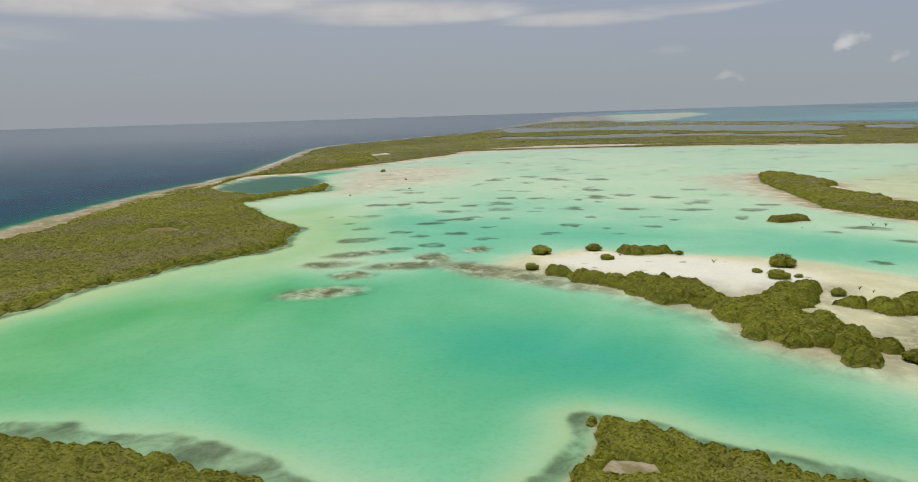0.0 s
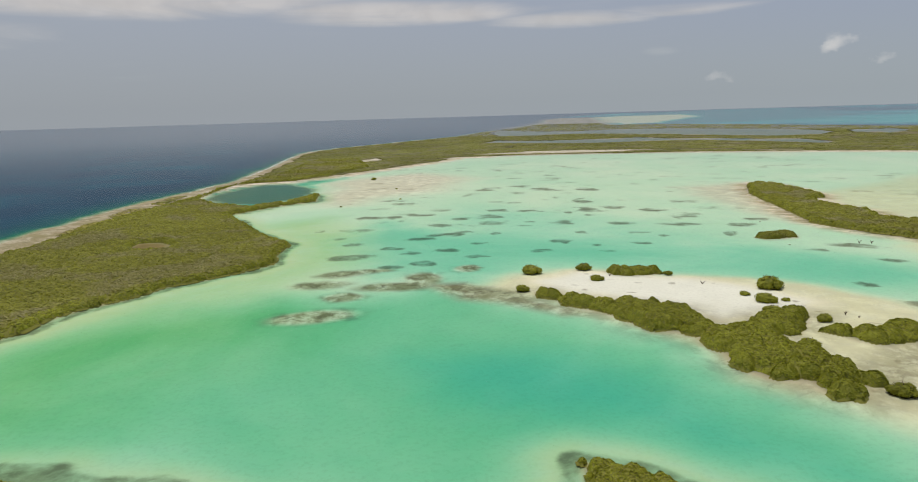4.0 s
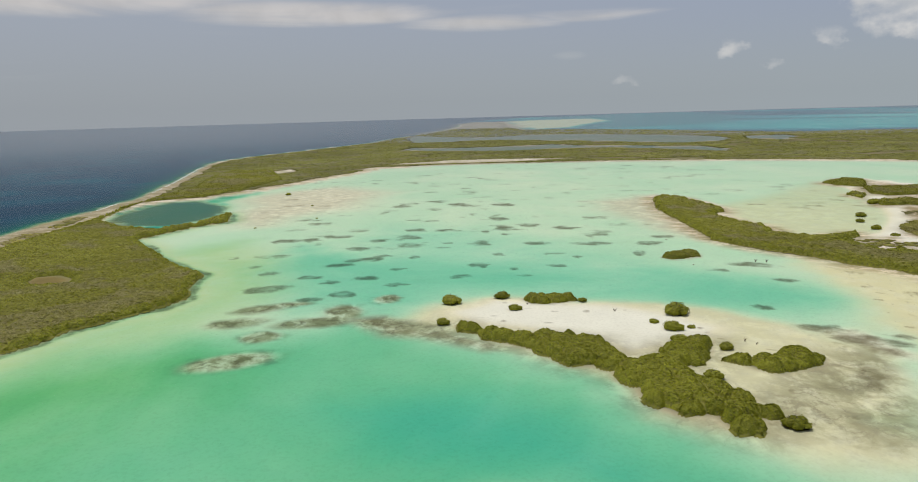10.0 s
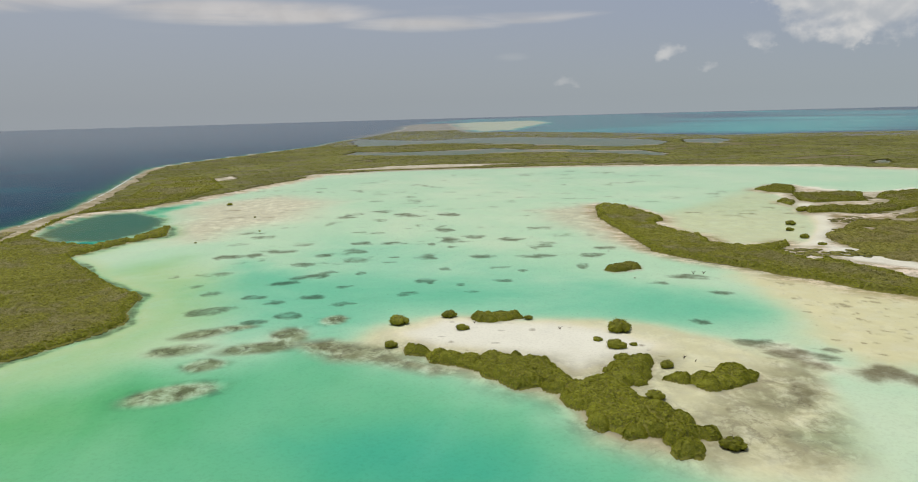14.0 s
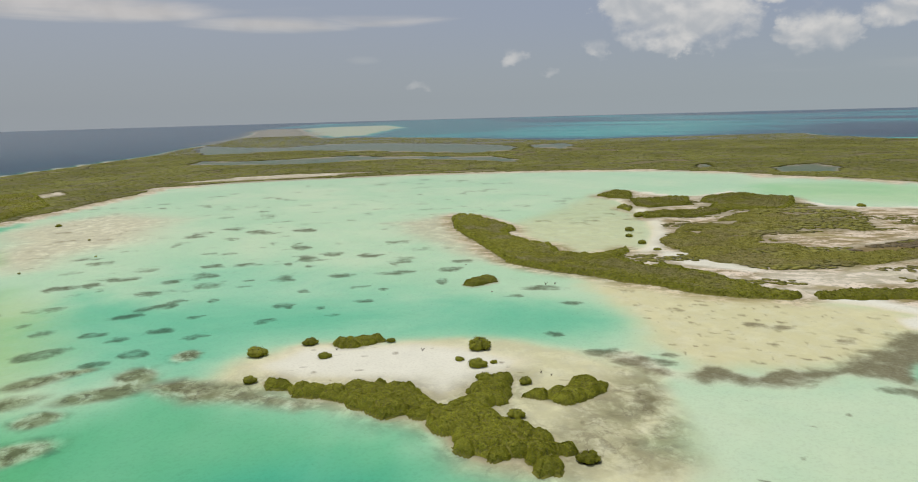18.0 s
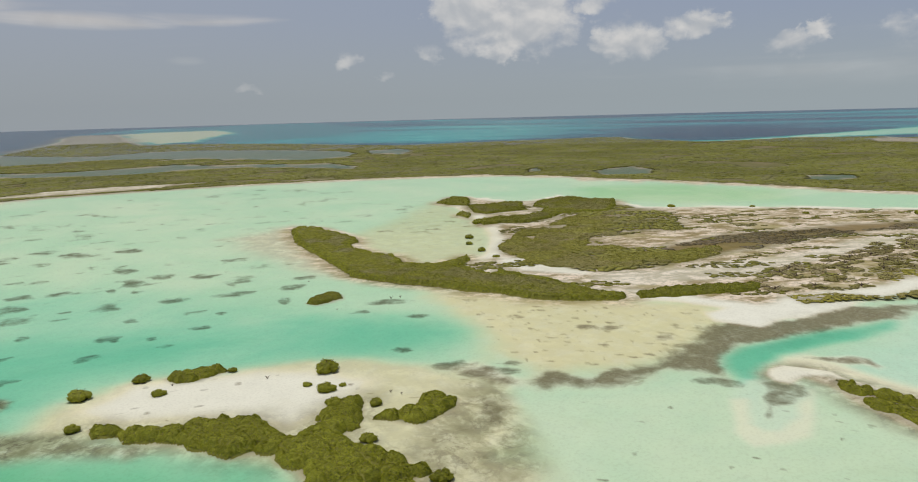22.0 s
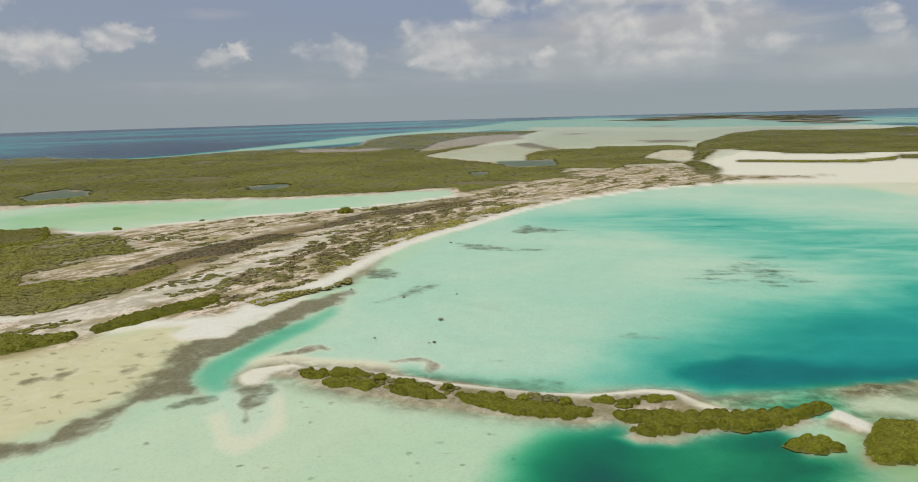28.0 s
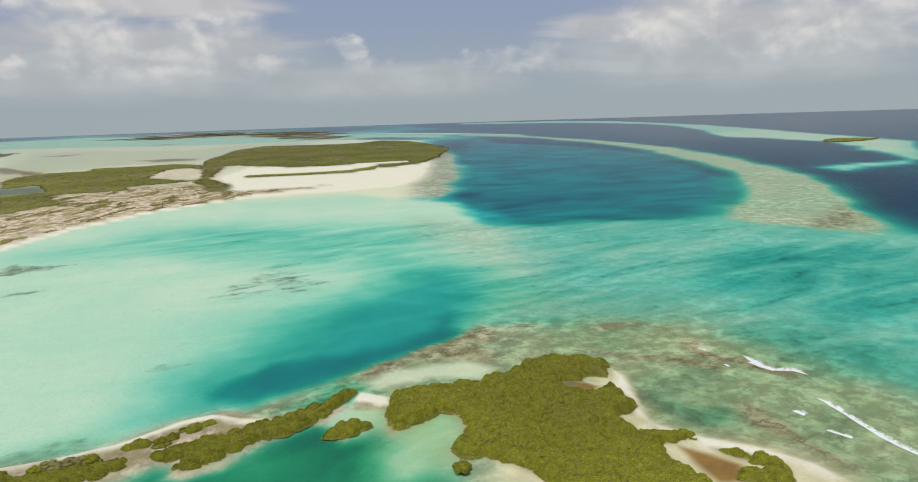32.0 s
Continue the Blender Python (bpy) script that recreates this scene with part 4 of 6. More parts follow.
POND_I = [
    (739, 1272), (827, 1274), (805, 1176), (708, 1090), (683, 1155),
]
GREY_FLAT_D = [
    (1524, 606), (1594, 590), (1519, 466), (1583, 428), (1534, 361), (1442, 378), (1415, 486), (1417, 551),
]
FAR_SHOAL = [
    (1251, 886), (1277, 802), (1326, 781), (1421, 767), (1593, 738), (1695, 642), (1885, 576), (2137, 538),
    (2379, 473), (2600, 373), (2835, 247), (2902, 34), (3692, 289), (3112, 445), (2793, 603), (2415, 737),
    (2045, 774), (1816, 806), (1595, 814), (1420, 835), (1325, 911),
]
CAPE_WEST = [
    (1215, 58), (1318, 30), (1366, -20), (1359, -68), (1437, -76), (1419, -155), (1434, -219), (1332, -248),
    (1153, -218), (1257, -219), (1248, -180), (1151, -142), (1076, -126), (1001, -150), (961, -173), (928, -159),
    (926, -124), (933, -98), (880, -74), (886, -38), (909, -10), (866, 5), (893, 46),
]
CAPE_FLATS = [
    (1403, 66), (1444, -21), (1420, -72), (1488, -162), (1397, -261), (1827, -408), (2047, -475), (2258, -618),
    (2126, -788), (2509, -709), (2607, -406), (2912, -149), (3081, 131),
]
REEF_TONGUE = [
    (499, -800), (496, -870), (462, -967), (426, -892), (440, -808), (429, -753), (474, -772),
]
ARC_BROWN = [
    (289, -493), (267, -472), (247, -451), (235, -412), (242, -394), (251, -403), (263, -435),
]
ISLE_D = [
    (297.1, 388.3), (310.4, 398.5), (305.3, 381.9), (293.9, 371),
]
SAND_PATH = [
    (223, 259), (231, 246), (228, 226), (231, 204), (224, 201), (216, 215), (209, 226), (211, 241),
]
WEST_BEACH = [
    (-178, 200), (-189, 290), (-190, 355), (-190, 390), (-188, 425), (-182, 463), (-176, 505), (-171, 550),
    (-176, 620), (-181, 700), (-198, 890), (-206, 980), (-195, 1000), (-170, 850), (-158, 700), (-158, 600),
    (-160, 505), (-165, 463), (-170, 400), (-165, 352), (-157, 290), (-160, 200),
]
WEST_CREEPER = [
    (-173, 215), (-172, 300), (-177, 352), (-180, 400), (-176, 450), (-169, 450), (-168, 400), (-166, 352),
    (-161, 300), (-163, 215),
]
SHELF_ROCK = [
    (186, -76), (190, -94), (191, -108), (199, -124), (194, -126), (183, -116), (183, -107), (174, -112),
    (168, -106), (174, -100), (177, -91), (178, -84), (175, -75), (175, -69),
]
REEF_RIDGE_C = [
    (163, -135), (154, -138), (146, -143), (138, -150), (130, -154), (123, -157), (123, -155), (129, -152),
    (137, -148), (143, -140), (153, -135),
]
REEF_RIDGE_D = [
    (172, -151), (173, -160), (169, -168), (160, -174), (158, -172), (166, -166), (170, -157),
]
SHELF_WEED = [
    (211, -250), (227, -281), (221, -304), (204, -307), (172, -259), (179, -246), (184, -234), (196, -235),
]
BAY_BED_A = [
    (389, 66), (383, 53), (376, 42), (368, 25), (364, 6), (359, 28), (367, 51),
]
BAY_BED_B = [
    (420, 32), (445, 22), (435, 7), (426, -9), (416, 10), (412, 24),
]
BAY_BED_C = [
    (257, 74), (267, 70), (277, 64), (285, 58), (286, 54), (268, 62), (258, 70),
]
BAY_BED_D = [
    (307, 93), (317, 84), (311, 74), (297, 79), (299, 88),
]
BAY_BED_E = [
    (300, -52), (337, -72), (348, -93), (327, -102), (297, -101), (293, -88), (305, -75), (294, -62),
]
TIP_BED_A = [
    (193, 91), (200, 86), (206, 78), (203, 72), (198, 72), (199, 77), (195, 86),
]
TIP_BED_B = [
    (192, 53), (198, 47), (197, 40), (189, 35), (186, 38), (192, 42), (191, 48),
]
BAR_BED_A = [
    (113, 148), (118, 150), (122, 144), (122, 136), (120, 132), (114, 135), (115, 144),
]
BAR_BED_B = [
    (98, 122), (108, 129), (109, 125), (101, 118), (96, 117), (91, 119),
]
BAR_BED_C = [
    (80, 93), (84, 96), (86, 94), (85, 91),
]
BAR_RUBBLE = [
    (72, 103), (79, 104), (88, 100), (95, 112), (103, 126), (106, 134), (96, 134), (86, 118), (76, 112), (70, 104),
]
SPIT_VEG_F = [
    (180.8, 68.2), (184, 64.9), (183.6, 59.5), (180.6, 54.4), (178.4, 54.3), (178.9, 59.9), (177.6, 64.5),
]
SPIT_VEG_G = [
    (174.4, 66.5), (175.7, 63.1), (174.9, 58.7), (174.7, 52), (172.9, 50.7), (168.3, 52.6), (170.9, 57.5),
    (170.8, 64),
]
SPIT_VEG_H = [
    (176.4, 46.6), (177.4, 41.1), (175.5, 40.3), (174.4, 45.3),
]
SPIT_VEG_I = [
    (167.6, -5.4), (169.3, -9.1), (167.2, -11.9), (165.3, -11), (165.5, -6.8),
]
SPIT_VEG_J = [
    (167.1, -12.6), (168.8, -17), (166.5, -17.5), (164.8, -14.5), (165.1, -12.9),
]
NORTH_TIP = [
    (180, 2150), (285, 2447), (409, 2908), (478, 3316), (600, 3640), (747, 3596), (660, 3050), (578, 2605), (540, 2250), (380, 2150),
]
RIDGE_SAND = [
    (228, 201), (249, 189), (280, 180), (305, 168), (353, 160), (406, 153), (436, 144), (406, 134), (347, 143),
    (301, 149), (266, 156), (240, 167), (220, 179), (218, 196),
]
GAP_SAND = [
    (164, -60), (169, -64), (166, -66), (160, -69), (154, -67), (156, -65), (158, -63), (161, -61),
]
GAP_SHALLOW = [
    (154, -48), (162, -58), (153, -65), (148, -64), (141, -55), (142, -49),
]
WEST_SHALLOW = [
    (-100, 150), (-85, 195), (-60, 225), (-60, 262), (-90, 315), (-60, 330), (-35, 280), (-28, 230), (-45, 195), (-70, 175),
]
INNER_BAY = [
    (202, 367), (194, 350), (185, 322), (183, 304), (180, 281), (192, 266), (214, 272), (210, 261), (227, 274),
    (258, 306), (275, 334), (295, 370), (312, 402), (325, 452), (269, 406), (224, 380),
]
NEAR_CLEAR = [
    (16.3, 73.2), (17.5, 74.9), (19.1, 74.7), (20.5, 74.3), (21.6, 73.8), (21.7, 71.9), (15.9, 72.4),
]
MASS_VEG3 = [
    (131.1, -115.8), (132.1, -120.6), (125.4, -119), (119, -116.8), (115.5, -112.1), (118, -109.3), (122.8, -110.2),
]
MASS_VEG4 = [
    (106.9, -102.1), (107.4, -106.7), (103.6, -112.8), (100.2, -115.5), (100, -108.8), (101.9, -104.4),
    (104.8, -101.6),
]
SHELF_SAND = [
    (173, -68), (176, -77), (175, -90), (170, -99), (161, -104), (156, -96), (165, -85), (166, -73), (167, -66),
]
COVE = [
    (145, -70), (145, -79), (131, -74), (125, -66), (119, -62), (116, -53), (122, -48), (133, -53),
]

# the water round the islands
NEAR_WATER = [
    (-90, 30), (-60, 300), (-112, 400), (-118, 520), (-60, 650), (60, 760), (520, 800), (800, 600), (900, 250), (920, -250), (700, -250),
    (450, -200), (280, -180), (200, -150), (150, -100), (60, -80), (-20, -20),
]

# ---- helpers for the plan ----
RIM, RISE = 4850.0, 37.0


def dish(x, y):
    """Far out the sheet lifts a little, so that its rim stands where the horizon does."""
    return RISE * np.clip((np.hypot(x, y) - 1500) / (RIM - 1500), 0, None) ** 2


def lattice(ix, iy, seed):
    h = (ix * 374761393 + iy * 668265263 + seed * 974711) & 0xFFFFFFFF
    h = ((h ^ (h >> 13)) * 1274126177) & 0xFFFFFFFF
    return ((h ^ (h >> 16)) & 0xFFFF) / 65535.0


def value_noise(x, y, size, seed=1, octaves=3):
    total, weight = 0.0, 0.0
    for o in range(octaves):
        s = size / 2 ** o
        fx, fy = x / s + 31.7 * o, y / s + 17.3 * o
        ix, iy = np.floor(fx).astype(np.int64), np.floor(fy).astype(np.int64)
        u, v = fx - ix, fy - iy
        u, v = u * u * (3 - 2 * u), v * v * (3 - 2 * v)
        a, b = lattice(ix, iy, seed + o), lattice(ix + 1, iy, seed + o)
        c, d = lattice(ix, iy + 1, seed + o), lattice(ix + 1, iy + 1, seed + o)
        total = total + ((a * (1 - u) + b * u) * (1 - v) + (c * (1 - u) + d * u) * v) / 2 ** o
        weight += 1 / 2 ** o
    return total / weight * 2 - 1


def inside_by(x, y, outline):
    """How far each point lies inside the outline, in metres; negative outside."""
    p = np.array(outline, float)
    q = np.roll(p, -1, 0)
    best, flip = np.full(x.shape, 1e18), np.zeros(x.shape, bool)
    for (ax, ay), (bx, by) in zip(p, q):
        ex, ey = bx - ax, by - ay
        wx, wy = x - ax, y - ay
        k = np.clip((wx * ex + wy * ey) / max(ex * ex + ey * ey, 1e-9), 0, 1)
        best = np.minimum(best, (wx - k * ex) ** 2 + (wy - k * ey) ** 2)
        if ay != by:
            flip ^= ((ay > y) != (by > y)) & (x < ax + (y - ay) * ex / ey)
    best = np.sqrt(best)
    return np.where(flip, best, -best)


def smooth(v, lo, hi):
    k = np.clip((v - lo) / (hi - lo), 0, 1)
    return k * k * (3 - 2 * k)


def mesh_of(name, verts, faces, mats):
    """A mesh from arrays of points and of faces with the same count of corners."""
    me = bpy.data.meshes.new(name)
    faces = np.asarray(faces, np.int32)
    k = faces.shape[1]
    me.vertices.add(len(verts))
    me.vertices.foreach_set("co", np.asarray(verts, np.float32).ravel())
    me.loops.add(faces.size)
    me.loops.foreach_set("vertex_index", faces.ravel())
    me.polygons.add(len(faces))
    me.polygons.foreach_set("loop_start", np.arange(len(faces), dtype=np.int32) * k)
    me.polygons.foreach_set("use_smooth", np.ones(len(faces), bool))
    me.update(calc_edges=True)
    for m in mats:
        me.materials.append(m)
    return me


# ---- the ground: one sheet of rings and spokes, finest where the shore is near ----
def build_ground():
    fine = np.arange(-40.0, 158.0, 0.22)
    turn = np.radians(np.concatenate([fine, np.arange(158.0, 320.0, 4.0)]))
    ring = np.concatenate([[0.002, 20, 40, 55], 70440.0 / np.arange(1090.0, 14.6, -2.8), [RIM]])
    ring = np.unique(np.concatenate([ring, np.arange(1500, 4850, 45.0)]))
    a, r = np.meshgrid(turn, ring)
    x, y = (r * np.sin(a)).ravel() + 0.5, (r * np.cos(a)).ravel() + 0.5
    f = {k: np.zeros(x.shape) for k in ("depth", "weed", "mat", "tint", "soil", "mud", "scrub", "rubble", "stripe")}
    f["depth"] += 38
    rough, rougher, roughest = value_noise(x, y, 14, 3), value_noise(x, y, 60, 9), value_noise(x, y, 320, 12, 4)

    def paint(outline, soft, grow=0.0, wobble=0.0, **values):
        p = np.array(outline, float)
        m = soft + abs(grow) + abs(wobble) + 1
        near = np.nonzero((x > p[:, 0].min() - m) & (x < p[:, 0].max() + m) & (y > p[:, 1].min() - m) & (y < p[:, 1].max() + m))[0]
        k = inside_by(x[near], y[near], outline) + grow
        k = k + wobble * (rough[near] if wobble < 9 else rougher[near] if wobble < 40 else roughest[near])
        k = smooth(k, -soft, soft)
        for name, v in values.items():
            f[name][near] += (v - f[name][near]) * k

    def spot(px, py, wide, deep, most, field="weed"):
        near = np.nonzero((np.abs(x - px) < wide + deep) & (np.abs(y - py) < wide + deep))[0]
        b = math.atan2(px, py)
        across = (x[near] - px) * math.cos(b) - (y[near] - py) * math.sin(b)
        along = (x[near] - px) * math.sin(b) + (y[near] - py) * math.cos(b)
        k = smooth(1.25 - np.hypot(across / wide, along / deep) + 0.4 * value_noise(x[near], y[near], max(2.0, wide * 0.6), 5), -0.1, 0.75)
        f[field][near] = np.maximum(f[field][near], most * k)

    def shoal(px, py, wide, deep, to):
        near = np.nonzero((np.abs(x - px) < wide + deep) & (np.abs(y - py) < wide + deep))[0]
        b = math.atan2(px, py)
        across = (x[near] - px) * math.cos(b) - (y[near] - py) * math.sin(b)
        along = (x[near] - px) * math.sin(b) + (y[near] - py) * math.cos(b)
        k = smooth(1.3 - np.hypot(across / wide, along / deep), 0.0, 0.6)
        f["depth"][near] += (np.minimum(to, f["depth"][near]) - f["depth"][near]) * k

    # open water, far reefs and the great lagoon
    paint(FAR_LAGOON, 70, 0, 60, depth=21, mud=0.1)
    # shoals lie in long bands along the outer edge of the great lagoon
    band = value_noise(0.86 * x + 0.5 * y, (0.5 * x - 0.86 * y) * 0.3, 300, 7, 4)
    f["depth"] *= np.where(f["depth"] < 22, np.exp(1.7 * np.minimum(band, 0.5)), 1.0)
    paint(FAR_PALE, 110, 0, 60, depth=15, mud=0.3)
    paint(OUTER_REEF, 16, 0, 9, depth=2.2, mat=0.5, mud=0.1)
    paint(OUTER_SHOAL, 25, -12, 14, depth=1.2, mat=0.5)
    paint(REEF_TONGUE, 18, 0, 9, depth=2.2, mat=0.5)
    paint(NORTH_LAND, 26, 16, 7, depth=14, mud=0.75, tint=0.2)
    paint(NORTH_LAND, 7, 6, 5, depth=3.2, mud=0.75, tint=0.5)
    paint(FAR_SHOAL, 30, 12, 20, depth=1.6, mat=0.5, mud=0.0, tint=0.1)
    paint(FAR_CREAM, 40, 10, 39, depth=0.6, mat=0.8, mud=0.25, weed=0.12, tint=0)
    paint(SHELF, 30, 20, 20, depth=3.0, rubble=0.3, weed=0.16, tint=0.1, stripe=0.5)
    paint(SHELF_BLUE, 24, 0, 25, depth=4.8, weed=0.2, tint=0.1, stripe=0.6)
    paint(SHELF_WEED, 22, 0, 12, weed=0.2, depth=6.5)
    paint(DEEP_BASIN, 14, 0, 9, depth=17, weed=0, rubble=0, stripe=0.3)
    paint(REEF_LINE, 10, 4, 4, depth=0.9, mat=0.2)
    paint(REEF_ARC, 26, 10, 9, depth=4.0, rubble=0.2, mat=0.3, tint=0.1, stripe=0)
    paint(REEF_ARC, 8, -3, 9, depth=1.0, rubble=0.55, mat=0.5, tint=0.2)
    paint(ARC_BROWN, 14, 0, 9, depth=0.4, rubble=1.0, weed=0.6)
    paint(NEAR_WATER, 25, 0, 8, depth=1.15, tint=0.45, mud=0, rubble=0, mat=0.25)
    paint(SHELF_B, 25, 5, 8, depth=1.5)
    paint(LAGOON, 14, 14, 4, depth=1.0, tint=0.4, mud=0, rubble=0, mat=0.25)
    paint(CAPE_SAND, 25, 0, 14, depth=0.12)
    paint(CAPE_REEF, 25, 0, 14, depth=0.5, rubble=0.8)
    # the bay behind the spit
    paint(BAY, 12, 0, 6, depth=1.12, tint=0.14, mat=0.15)
    paint(BAY_MID, 36, 4, 12, depth=2.3, tint=0.16)
    paint(BAY_RIGHT, 30, 8, 8, depth=9.0, tint=0.06)
    paint(BAY_DEEP, 7, 0, 4, depth=15, tint=0.05)
    paint(BAY_WEED, 60, 0, 12, weed=0.1, stripe=0.3)
    paint(BAY_STREAK, 55, 8, 12, weed=0.05, depth=3.1, tint=0.14, stripe=0.75)
    paint(REEF_FLAT, 35, 28, 15, depth=2.2, rubble=0.5, weed=0.25, tint=0.2, stripe=0.5)
    paint(BAY_RIGHT, 10, -4, 4, depth=8.5, tint=0.06, weed=0, rubble=0, stripe=0.1)
    paint(BAY_DEEP, 6, 0, 4, depth=15, tint=0.05, weed=0, rubble=0, stripe=0)
    paint(REEF_FLAT, 14, -2, 10, depth=1.1, rubble=0.7, mat=1.0, weed=0.3, tint=0.45)
    paint(REEF_SHELF, 5, 0, 4, depth=0.8, rubble=0.8, mat=0.6, tint=0.4)
    paint(SHELF_ROCK, 3, 0, 4, depth=0.2, rubble=1.0, weed=0.5)
    for outline in (REEF_RIDGE_A, REEF_RIDGE_B, REEF_RIDGE_C, REEF_RIDGE_D):
        paint(outline, 2.0, 0.5, 2.6, depth=0.25, weed=0.6, rubble=1.0)
    paint(REEF_POOL, 4, 0, 2, depth=2.6, weed=0.7, rubble=0.2)
    # near basins
    paint(LAGOON_MID, 34, 8, 5, depth=2.0, tint=0.3)
    paint(BASIN_A, 17, 1, 5, depth=3.6, tint=0.46)
    paint(BASIN_A_DEEP, 15, -2, 4, depth=5.2, tint=0.24)
    paint(GREEN_TINT, 34, 6, 5, tint=0.85, depth=4.4)
    paint(WEST_SHALLOW, 22, 0, 5, tint=0.75, depth=1.5, mat=0.7)
    paint(CHANNEL_B, 16, 0, 6, depth=2.9, tint=0.3)
    paint(PALE_BASIN, 10, 0, 4, depth=0.85, weed=0.08)
    paint(BASIN_C, 15, 0, 3, depth=17, tint=0.28)
    paint(BASIN_C2, 8, 0, 3, depth=9, tint=0.4)
    # shallows
    paint(LAG_GREEN, 20, 0, 9, tint=0.8, depth=1.5)
    paint(SANDFLAT_W, 22, 0, 9, depth=0.08, rubble=0.35)
    paint(FINGER_TIP_SAND, 14, 4, 6, depth=0.15, rubble=0.4)
    paint(FINGER_BAY, 16, 0, 9, depth=0.7, mat=0.5, rubble=0.15)
    paint(BAR_SAND, 6, 0, 4, depth=0.14, mat=0.7, rubble=0.2, weed=0.05)
    paint(BAR_TIP, 4, 0, 3, depth=0.5, weed=0.5, rubble=0.9)
    paint(BAR_CORE, 7, 0, 2, depth=-0.12, mat=0.1, rubble=0.0, weed=0)
    paint(MAT_FLAT, 9, 4, 5, depth=0.12, mat=0.85, weed=0.14, rubble=0.1)
    paint(WEED_APRON, 5, 0, 5, depth=0.3, weed=0.8, rubble=0.2)
    paint(PASS, 3.5, 0.5, 1.5, depth=3.6, tint=0.3, weed=0.0)
    paint(PASS_FAN, 2.5, 0, 1.5, depth=0.75, tint=0.1, weed=0)
    paint(FAN_RIM, 1.6, 0.5, 1.2, depth=0.3, mat=0.3, weed=0)
    paint(FAN_WEED, 1.8, 0, 2.5, weed=0.62, depth=0.6)
    paint(BAR_VEG, 6, 5, 2, rubble=0.6)
    paint(BAR_RUBBLE, 7, 4, 5, rubble=0.7, mat=0.7, weed=0.06)
    for outline in (BAR_BED_A, BAR_BED_B, BAR_BED_C):
        paint(outline, 4, 0, 5, weed=0.5, depth=0.25)
    for outline in (SPIT_SAND, MASS_SAND):
        paint(outline, 4, 4, 2, depth=0.5, rubble=0.7)
    paint(TIP_FLAT, 4, 0, 2, depth=0.06, mat=0.35)
    paint(SPIT_POOL, 5, 0, 3, depth=2.6, tint=0.3, weed=0.45)
    for outline in (WEST_VEG, NEAR_VEG_A, NEAR_VEG_B, MASS_VEG):
        paint(outline, 7, 7, 3, depth=0.9, mat=1.0)
        if outline is not MASS_VEG:
            paint(outline, 1.5, 4.0, 3, depth=1.8, weed=0.6)
    paint(NEAR_VEG_A, 1.2, 6.5, 2.5, depth=1.8, weed=0.6)
    for px, py, wide, deep in WEED_A + WEED_B + WEED_C + WEED_D + WEED_E + WEED_F:
        close = 145 < math.hypot(px, py) < 215 and px < 15
        if close:
            spot(px, py, wide * 1.15, deep * 1.15, 1.0, "rubble")
            shoal(px, py, wide * 1.05, deep * 1.05, 0.9)
        bay = px > 180 and py < 60
        spot(px, py, wide * (1.4 if bay else 1.0), deep * (1.4 if bay else 1.0), 0.36 if close else 0.4 if bay else 0.3 if math.hypot(px, py) < 145 else 0.65)
    paint(BAY_RIGHT, 10, -4, 4, weed=0)
    for outline in (BAY_BED_A, BAY_BED_B, BAY_BED_C, BAY_BED_D):
        paint(outline, 5, 1, 4, weed=0.6)
    paint(BAY_BED_E, 14, 0, 12, weed=0.42, stripe=0.9)
    for outline in (TIP_BED_A, TIP_BED_B):
        paint(outline, 2.0, 0.6, 4, weed=0.6, depth=0.2)
    chance = random.Random(4)
    for _ in range(480):
        px, py = chance.uniform(-60, 330), chance.uniform(290, 700)
        wide = chance.uniform(2.5, 9.5)
        spot(px, py, wide, wide * chance.uniform(0.5, 0.9), chance.uniform(0.25, 0.58))
    # small tufts on the flats
    for outline, count, small, large, most in ((MAT_FLAT, 420, 0.4, 1.7, 0.5), (PALE_BASIN, 70, 0.4, 1.3, 0.5), (BAR_SAND, 60, 0.5, 1.6, 0.5), (BAY, 30, 0.8, 2.5, 0.4)):
        lo, hi = np.min(outline, 0), np.max(outline, 0)
        for _ in range(count):
            px, py = chance.uniform(lo[0], hi[0]), chance.uniform(lo[1], hi[1])
            if inside_by(np.array([px]), np.array([py]), outline)[0] > 1:
                spot(px, py, chance.uniform(small, large) * 1.4, chance.uniform(small, large), most * chance.uniform(0.7, 1.2))
    # dry land
    paint(FAR_BASE, 40, 0, 30, depth=0.3, mat=0.5, tint=0, mud=0, rubble=0, weed=0.1)
    paint(FAR_WEDGE, 30, 0, 20, depth=0.3, mat=0.6, rubble=0.25, weed=0.12, tint=0, mud=0.05)
    paint(NORTH_LAND, 5, 0, 4, depth=-0.6, weed=0, rubble=0.0, mud=0, scrub=0.95, tint=0)
    paint(NORTH_LAND, 7, -14, 5, soil=1.0)
    for outline in (NORTH_STRIP, CLEAR_A, CLEAR_B):
        paint(outline, 4, -1, 3, soil=0.1, scrub=0.65)
    paint(CAPE_LAND, 8, 0, 6, depth=-0.6, soil=1.0, weed=0, rubble=0)
    paint(CAPE_WEST, 8, 0, 6, depth=-0.6, soil=1.0, weed=0, rubble=0)
    # the far tip is painted paler, in place of the haze over it
    paint(NORTH_TIP, 90, 0, 39, soil=0.7, scrub=0.7)
    paint(WEST_BEACH, 6, 0, 4, scrub=0.6, mud=0.6, soil=0.4)
